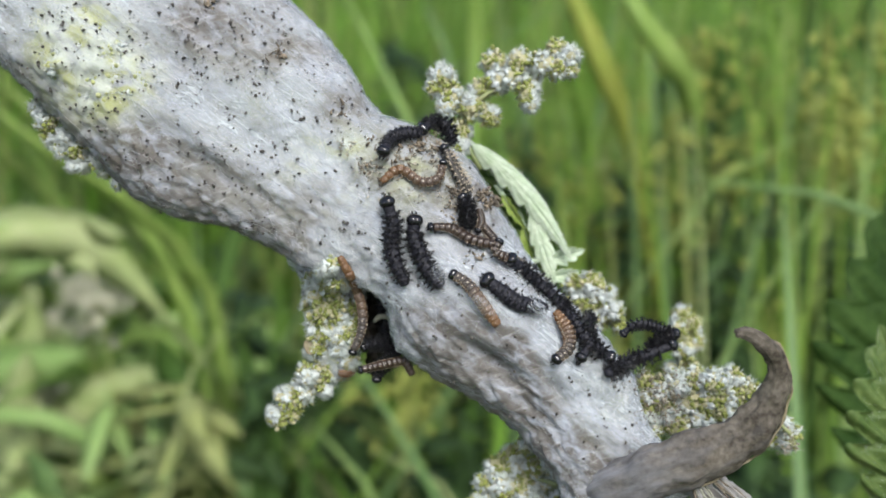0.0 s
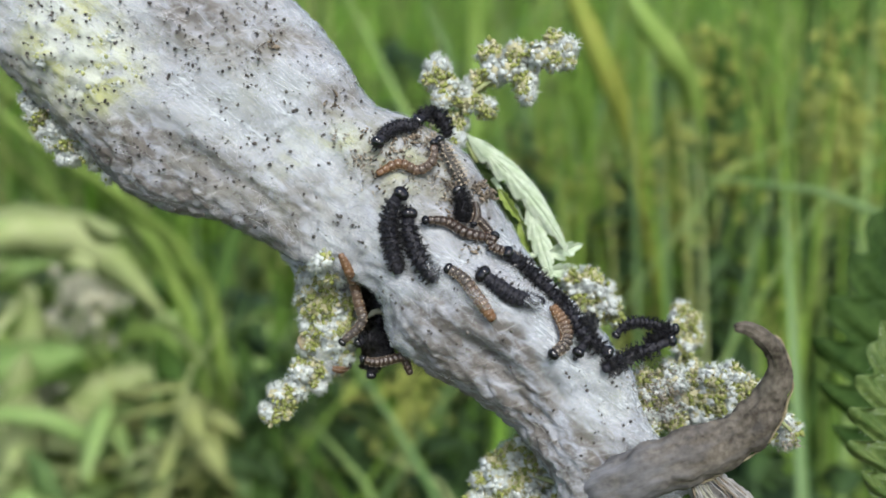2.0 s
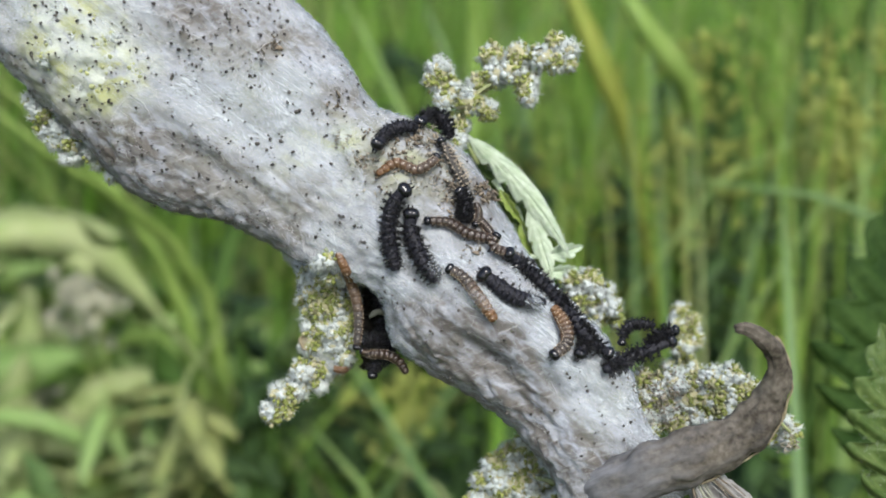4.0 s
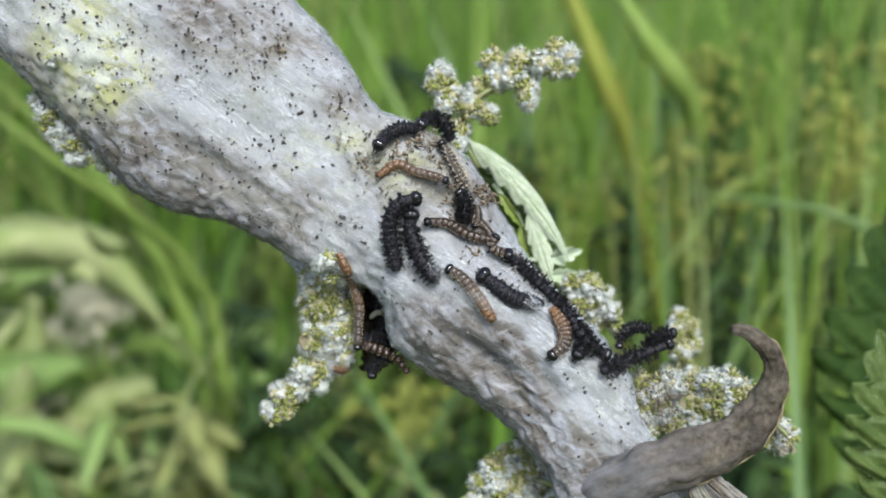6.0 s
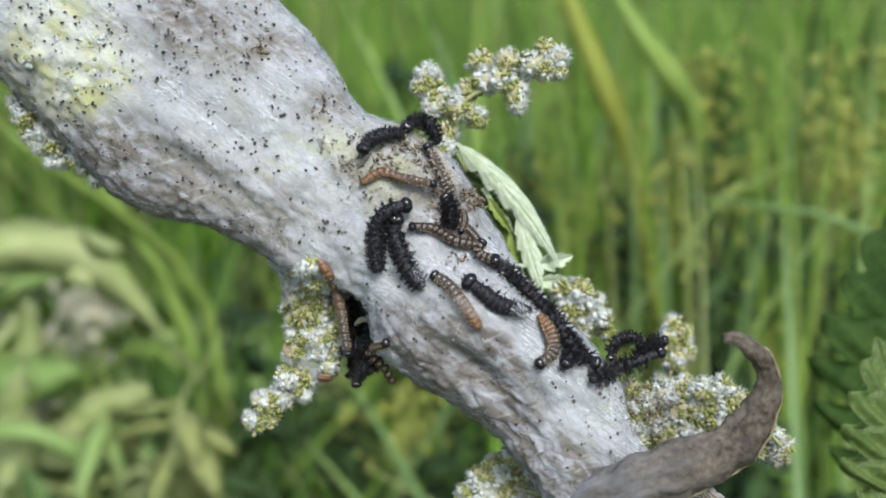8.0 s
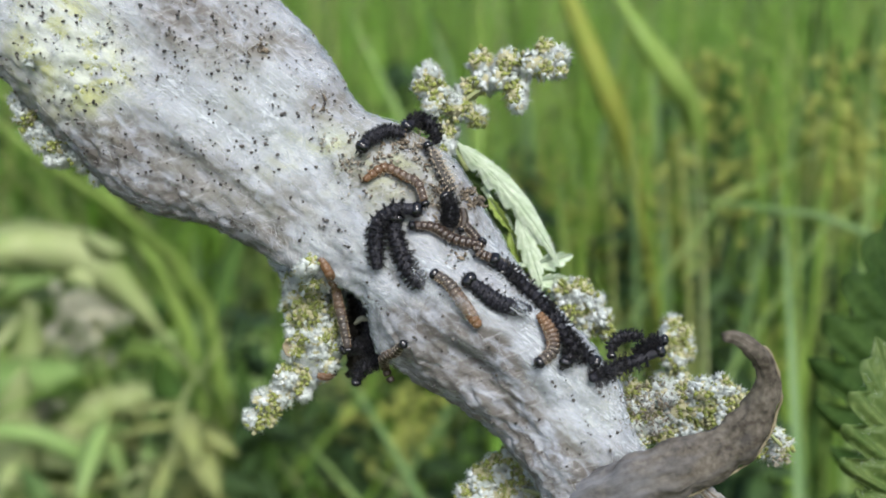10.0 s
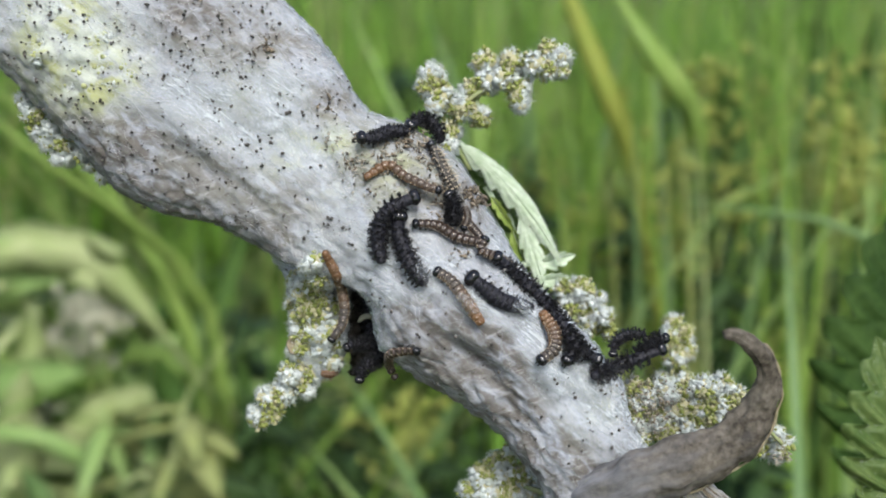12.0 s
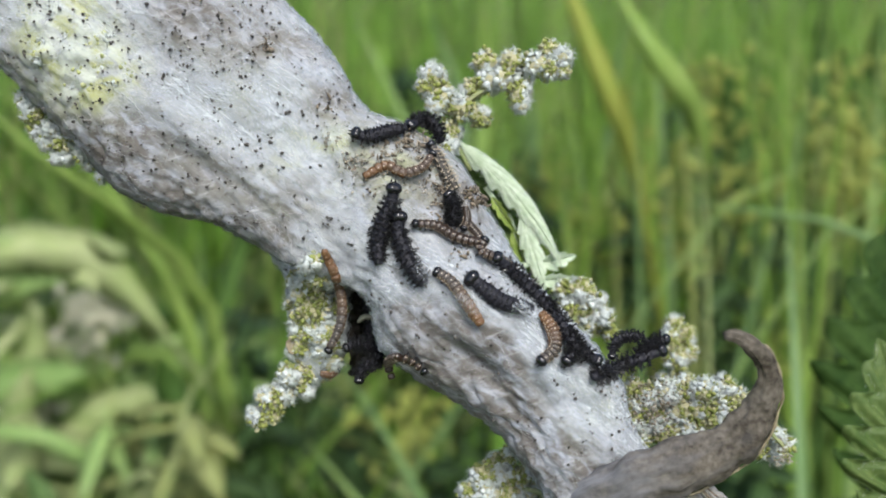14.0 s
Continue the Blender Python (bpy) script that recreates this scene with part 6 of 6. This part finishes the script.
# ---- what moves ----
def motions():
    crawl(LIFTER, 0.66, [
        (0, [(678, 268, 1.0), (692, 246, 0.6), (715, 236, 0.5), (742, 236, 0.5)]),
        (0.7, [(673, 265, 1.0), (691, 246, 0.6), (714, 234, 0.5), (736, 238, 0.5)]),
        (1.5, [(675, 271, 1.0), (692, 249, 0.6), (714, 239, 0.5), (740, 237, 0.5)]),
        (2.2, [(679, 266, 1.0), (696, 247, 0.6), (721, 237, 0.5), (744, 238, 0.5)]),
        (3, [(674, 270, 1.0), (691, 247, 0.6), (714, 239, 0.5), (740, 237, 0.5)]),
        (5.4, [(674, 267, 1.0), (692, 247, 0.6), (716, 235, 0.5), (739, 238, 0.5)]),
        (7.0, [(675, 268, 1.0), (692, 247, 0.6), (716, 237, 0.5), (739, 239, 0.5)]),
        (8.1, [(675, 269, 1.0), (689, 251, 0.6), (716, 241, 0.5), (740, 241, 0.5)]),
        (10.4, [(672, 266, 1.0), (691, 249, 0.6), (716, 237, 0.5), (741, 241, 0.5)]),
        (11.7, [(666, 255, 1.0), (687, 253, 0.6), (713, 240, 0.5), (741, 239, 0.5)]),
        (13.2, [(659, 248, 1.0), (681, 250, 0.6), (706, 243, 0.5), (736, 237, 0.5)]),
        (14, [(655, 246, 1.0), (676, 251, 0.6), (705, 242, 0.5), (737, 234, 0.5)]),
    ])
    crawl(WAVER, 0.55, [
        (0, [(784, 288, 1.2), (775, 316, 0.7), (745, 322, 0.3), (708, 300, 0.1), (680, 318, 0)]),
        (0.7, [(780, 286, 1.2), (763, 319, 0.7), (734, 315, 0.3), (704, 301, 0.1), (674, 318, 0)]),
        (1.5, [(777, 269, 1.2), (771, 297, 0.7), (742, 312, 0.3), (707, 302, 0.1), (678, 317, 0)]),
        (2.2, [(777, 267, 1.2), (775, 299, 0.7), (750, 316, 0.3), (718, 304, 0.1), (684, 319, 0)]),
        (3, [(771, 263, 1.2), (768, 293, 0.7), (744, 313, 0.3), (708, 303, 0.1), (679, 318, 0)]),
        (5.4, [(793, 334, 1.2), (772, 317, 0.7), (742, 314, 0.3), (709, 300, 0.1), (680, 317, 0)]),
        (7, [(794, 316, 1.2), (770, 322, 0.7), (741, 315, 0.3), (708, 303, 0.1), (676, 321, 0)]),
        (8.1, [(798, 329, 1.2), (772, 323, 0.7), (743, 318, 0.3), (709, 308, 0.1), (679, 324, 0)]),
        (10.4, [(783, 366, 1.2), (772, 333, 0.7), (749, 318, 0.3), (713, 302, 0.1), (683, 321, 0)]),
        (11.7, [(801, 356, 1.2), (768, 335, 0.7), (742, 320, 0.3), (715, 301, 0.1), (679, 321, 0)]),
        (12.5, [(800, 313, 1.2), (773, 321, 0.7), (740, 316, 0.3), (708, 300, 0.1), (674, 319, 0)]),
        (13.2, [(787, 294, 1.2), (767, 322, 0.7), (735, 319, 0.3), (705, 303, 0.1), (676, 321, 0)]),
        (14, [(789, 278, 1.2), (771, 304, 0.7), (738, 313, 0.3), (709, 301, 0.1), (676, 318, 0)]),
    ])
    crawl(SWAYER, 0.77, [
        (0, [(685, 358, 0.8), (695, 395, 0.4), (692, 430, 0.1), (700, 465, 0), (714, 498, 0)]),
        (0.7, [(694, 349, 0.8), (693, 386, 0.4), (689, 425, 0.1), (698, 463, 0), (713, 497, 0)]),
        (1.5, [(704, 352, 0.8), (694, 381, 0.4), (692, 419, 0.1), (699, 454, 0), (710, 491, 0)]),
        (2.2, [(723, 356, 0.8), (709, 373, 0.4), (699, 413, 0.1), (705, 452, 0), (714, 487, 0)]),
        (3, [(718, 347, 0.8), (704, 366, 0.4), (694, 404, 0.1), (695, 443, 0), (705, 483, 0)]),
        (5.4, [(737, 356, 0.8), (707, 371, 0.4), (695, 405, 0.1), (698, 441, 0), (706, 481, 0)]),
        (7, [(747, 367, 0.8), (720, 372, 0.4), (699, 399, 0.1), (699, 441, 0), (708, 482, 0)]),
        (8.1, [(752, 365, 0.8), (723, 374, 0.4), (701, 401, 0.1), (699, 440, 0), (702, 474, 0)]),
        (10.4, [(770, 376, 0.8), (733, 375, 0.4), (704, 398, 0.1), (699, 434, 0), (702, 470, 0)]),
        (11.7, [(763, 361, 0.8), (728, 372, 0.4), (702, 398, 0.1), (697, 435, 0), (703, 464, 0)]),
        (13.2, [(739, 344, 0.8), (723, 369, 0.4), (701, 396, 0.1), (695, 431, 0), (698, 466, 0)]),
        (14, [(724, 342, 0.8), (719, 369, 0.4), (706, 397, 0.1), (697, 431, 0), (699, 466, 0)]),
    ])
    crawl(HANGER, 0.58, [
        (0, [(624, 624, 0.05, 1.0), (640, 585, 0.05, 1.0), (640, 545, 0.05, 1.0), (628, 505, 0.05, 1.3), (606, 463, 0.05, 2.0)]),
        (0.7, [(609, 611, 0.05, 1.0), (639, 582, 0.05, 1.0), (639, 548, 0.05, 1.0), (626, 505, 0.05, 1.3), (607, 465, 0.05, 2.0)]),
        (2.2, [(620, 616, 0.05, 1.0), (651, 579, 0.05, 1.0), (646, 550, 0.05, 1.0), (635, 507, 0.05, 1.3), (619, 469, 0.05, 2.0)]),
        (3, [(639, 622, 0.05, 1.0), (643, 586, 0.05, 1.0), (639, 551, 0.05, 1.0), (627, 509, 0.05, 1.3), (609, 467, 0.05, 2.0)]),
        (5.4, [(640, 623, 0.05, 1.0), (642, 589, 0.05, 1.0), (642, 549, 0.05, 1.0), (629, 506, 0.05, 1.3), (609, 465, 0.05, 2.0)]),
        (7, [(645, 623, 0.05, 1.0), (643, 584, 0.05, 1.0), (641, 547, 0.05, 1.0), (629, 505, 0.05, 1.3), (610, 466, 0.05, 2.0)]),
        (8.1, [(652, 620, 0.05, 1.0), (645, 582, 0.05, 1.0), (637, 539, 0.05, 1.0), (624, 497, 0.05, 1.3), (604, 465, 0.05, 2.0)]),
        (10.4, [(653, 614, 0.05, 1.0), (645, 578, 0.05, 1.0), (637, 546, 0.05, 1.0), (627, 503, 0.05, 1.3), (608, 466, 0.05, 2.0)]),
        (11.7, [(624, 601, 0.05, 1.0), (638, 577, 0.05, 1.0), (639, 543, 0.05, 1.0), (629, 501, 0.05, 1.3), (608, 460, 0.05, 2.0)]),
        (13.2, [(606, 622, 0.05, 1.0), (629, 584, 0.05, 1.0), (633, 542, 0.05, 1.0), (623, 500, 0.05, 1.3), (602, 462, 0.05, 2.0)]),
        (14, [(613, 622, 0.05, 1.0), (632, 580, 0.05, 1.0), (635, 541, 0.05, 1.0), (626, 499, 0.05, 1.3), (607, 458, 0.05, 2.0)]),
    ])
    crawl(SWINGER, 0.56, [
        (0, [(638, 655, 1.2), (667, 648, 1.0), (695, 642, 0.8), (716, 640, 0.5), (728, 660, 0.3)]),
        (0.7, [(629, 647, 1.2), (658, 645, 1.0), (688, 642, 0.8), (714, 638, 0.5), (724, 665, 0.3)]),
        (2.2, [(655, 641, 1.2), (675, 649, 1.0), (698, 646, 0.8), (723, 642, 0.5), (734, 666, 0.3)]),
        (3, [(657, 632, 1.2), (672, 640, 1.0), (692, 640, 0.8), (713, 645, 0.5), (724, 665, 0.3)]),
        (5.4, [(636, 627, 1.2), (660, 629, 1.0), (683, 629, 0.8), (710, 639, 0.5), (726, 663, 0.3)]),
        (7, [(702, 602, 1.2), (676, 612, 1.0), (683, 631, 0.8), (709, 641, 0.5), (729, 663, 0.3)]),
        (8.1, [(720, 603, 1.2), (699, 612, 1.0), (693, 624, 0.8), (713, 641, 0.5), (728, 666, 0.3)]),
        (10.4, [(757, 609, 1.2), (738, 622, 1.0), (719, 630, 0.8), (716, 644, 0.5), (726, 666, 0.3)]),
        (11.7, [(767, 620, 1.2), (744, 622, 1.0), (721, 629, 0.8), (719, 646, 0.5), (729, 665, 0.3)]),
        (12.5, [(769, 635, 1.2), (746, 629, 1.0), (725, 629, 0.8), (715, 646, 0.5), (724, 668, 0.3)]),
        (13.2, [(769, 651, 1.2), (751, 633, 1.0), (729, 627, 0.8), (712, 643, 0.5), (721, 662, 0.3)]),
        (14, [(782, 658, 1.2), (760, 641, 1.0), (735, 633, 0.8), (717, 642, 0.5), (723, 664, 0.3)]),
    ])
    crawl(ARCHER, 0.46, [
        (0, [(1103, 591, 0.9), (1120, 577, 0.9), (1146, 575, 0.5), (1188, 588, 0.4)]),
        (0.7, [(1098, 596, 0.9), (1115, 581, 0.9), (1143, 577, 0.5), (1187, 588, 0.4)]),
        (1.5, [(1090, 599, 0.9), (1108, 582, 0.9), (1139, 578, 0.5), (1184, 589, 0.4)]),
        (2.2, [(1096, 603, 0.9), (1112, 585, 0.9), (1139, 580, 0.5), (1176, 588, 0.4)]),
        (3.1, [(1103, 609, 0.9), (1108, 590, 0.9), (1128, 580, 0.5), (1160, 582, 0.4)]),
        (5.4, [(1103, 615, 0.9), (1107, 594, 0.9), (1125, 581, 0.5), (1154, 582, 0.4)]),
        (7, [(1101, 617, 0.9), (1108, 597, 0.9), (1127, 585, 0.5), (1155, 585, 0.4)]),
        (8.1, [(1104, 622, 0.9), (1109, 600, 0.9), (1127, 587, 0.5), (1154, 587, 0.4)]),
        (10.4, [(1106, 619, 0.9), (1109, 598, 0.9), (1128, 585, 0.5), (1157, 584, 0.4)]),
        (11.7, [(1106, 620, 0.9), (1110, 599, 0.9), (1129, 586, 0.5), (1158, 585, 0.4)]),
        (13.2, [(1104, 620, 0.9), (1107, 599, 0.9), (1126, 586, 0.5), (1154, 585, 0.4)]),
        (14, [(1104, 622, 0.9), (1109, 599, 0.9), (1127, 587, 0.5), (1155, 587, 0.4)]),
    ])
    crawl(TUCKER, 0.60, [
        (0, [(1028, 633, 1.2), (1042, 612, 0.8), (1040, 588, 0.6), (1042, 560, 0.8)]),
        (1.4, [(1028, 633, 1.2), (1042, 612, 0.8), (1041, 589, 0.6), (1045, 562, 0.8)]),
        (2.2, [(1028, 633, 1.2), (1042, 613, 0.8), (1044, 596, 0.6), (1048, 576, 0.6)]),
        (3.0, [(1029, 634, 1.2), (1042, 615, 0.8), (1040, 598, 0.6), (1030, 582, 0.4)]),
        (14, [(1028, 636, 1.2), (1041, 617, 0.8), (1038, 600, 0.6), (1026, 584, 0.4)]),
    ])


motions()
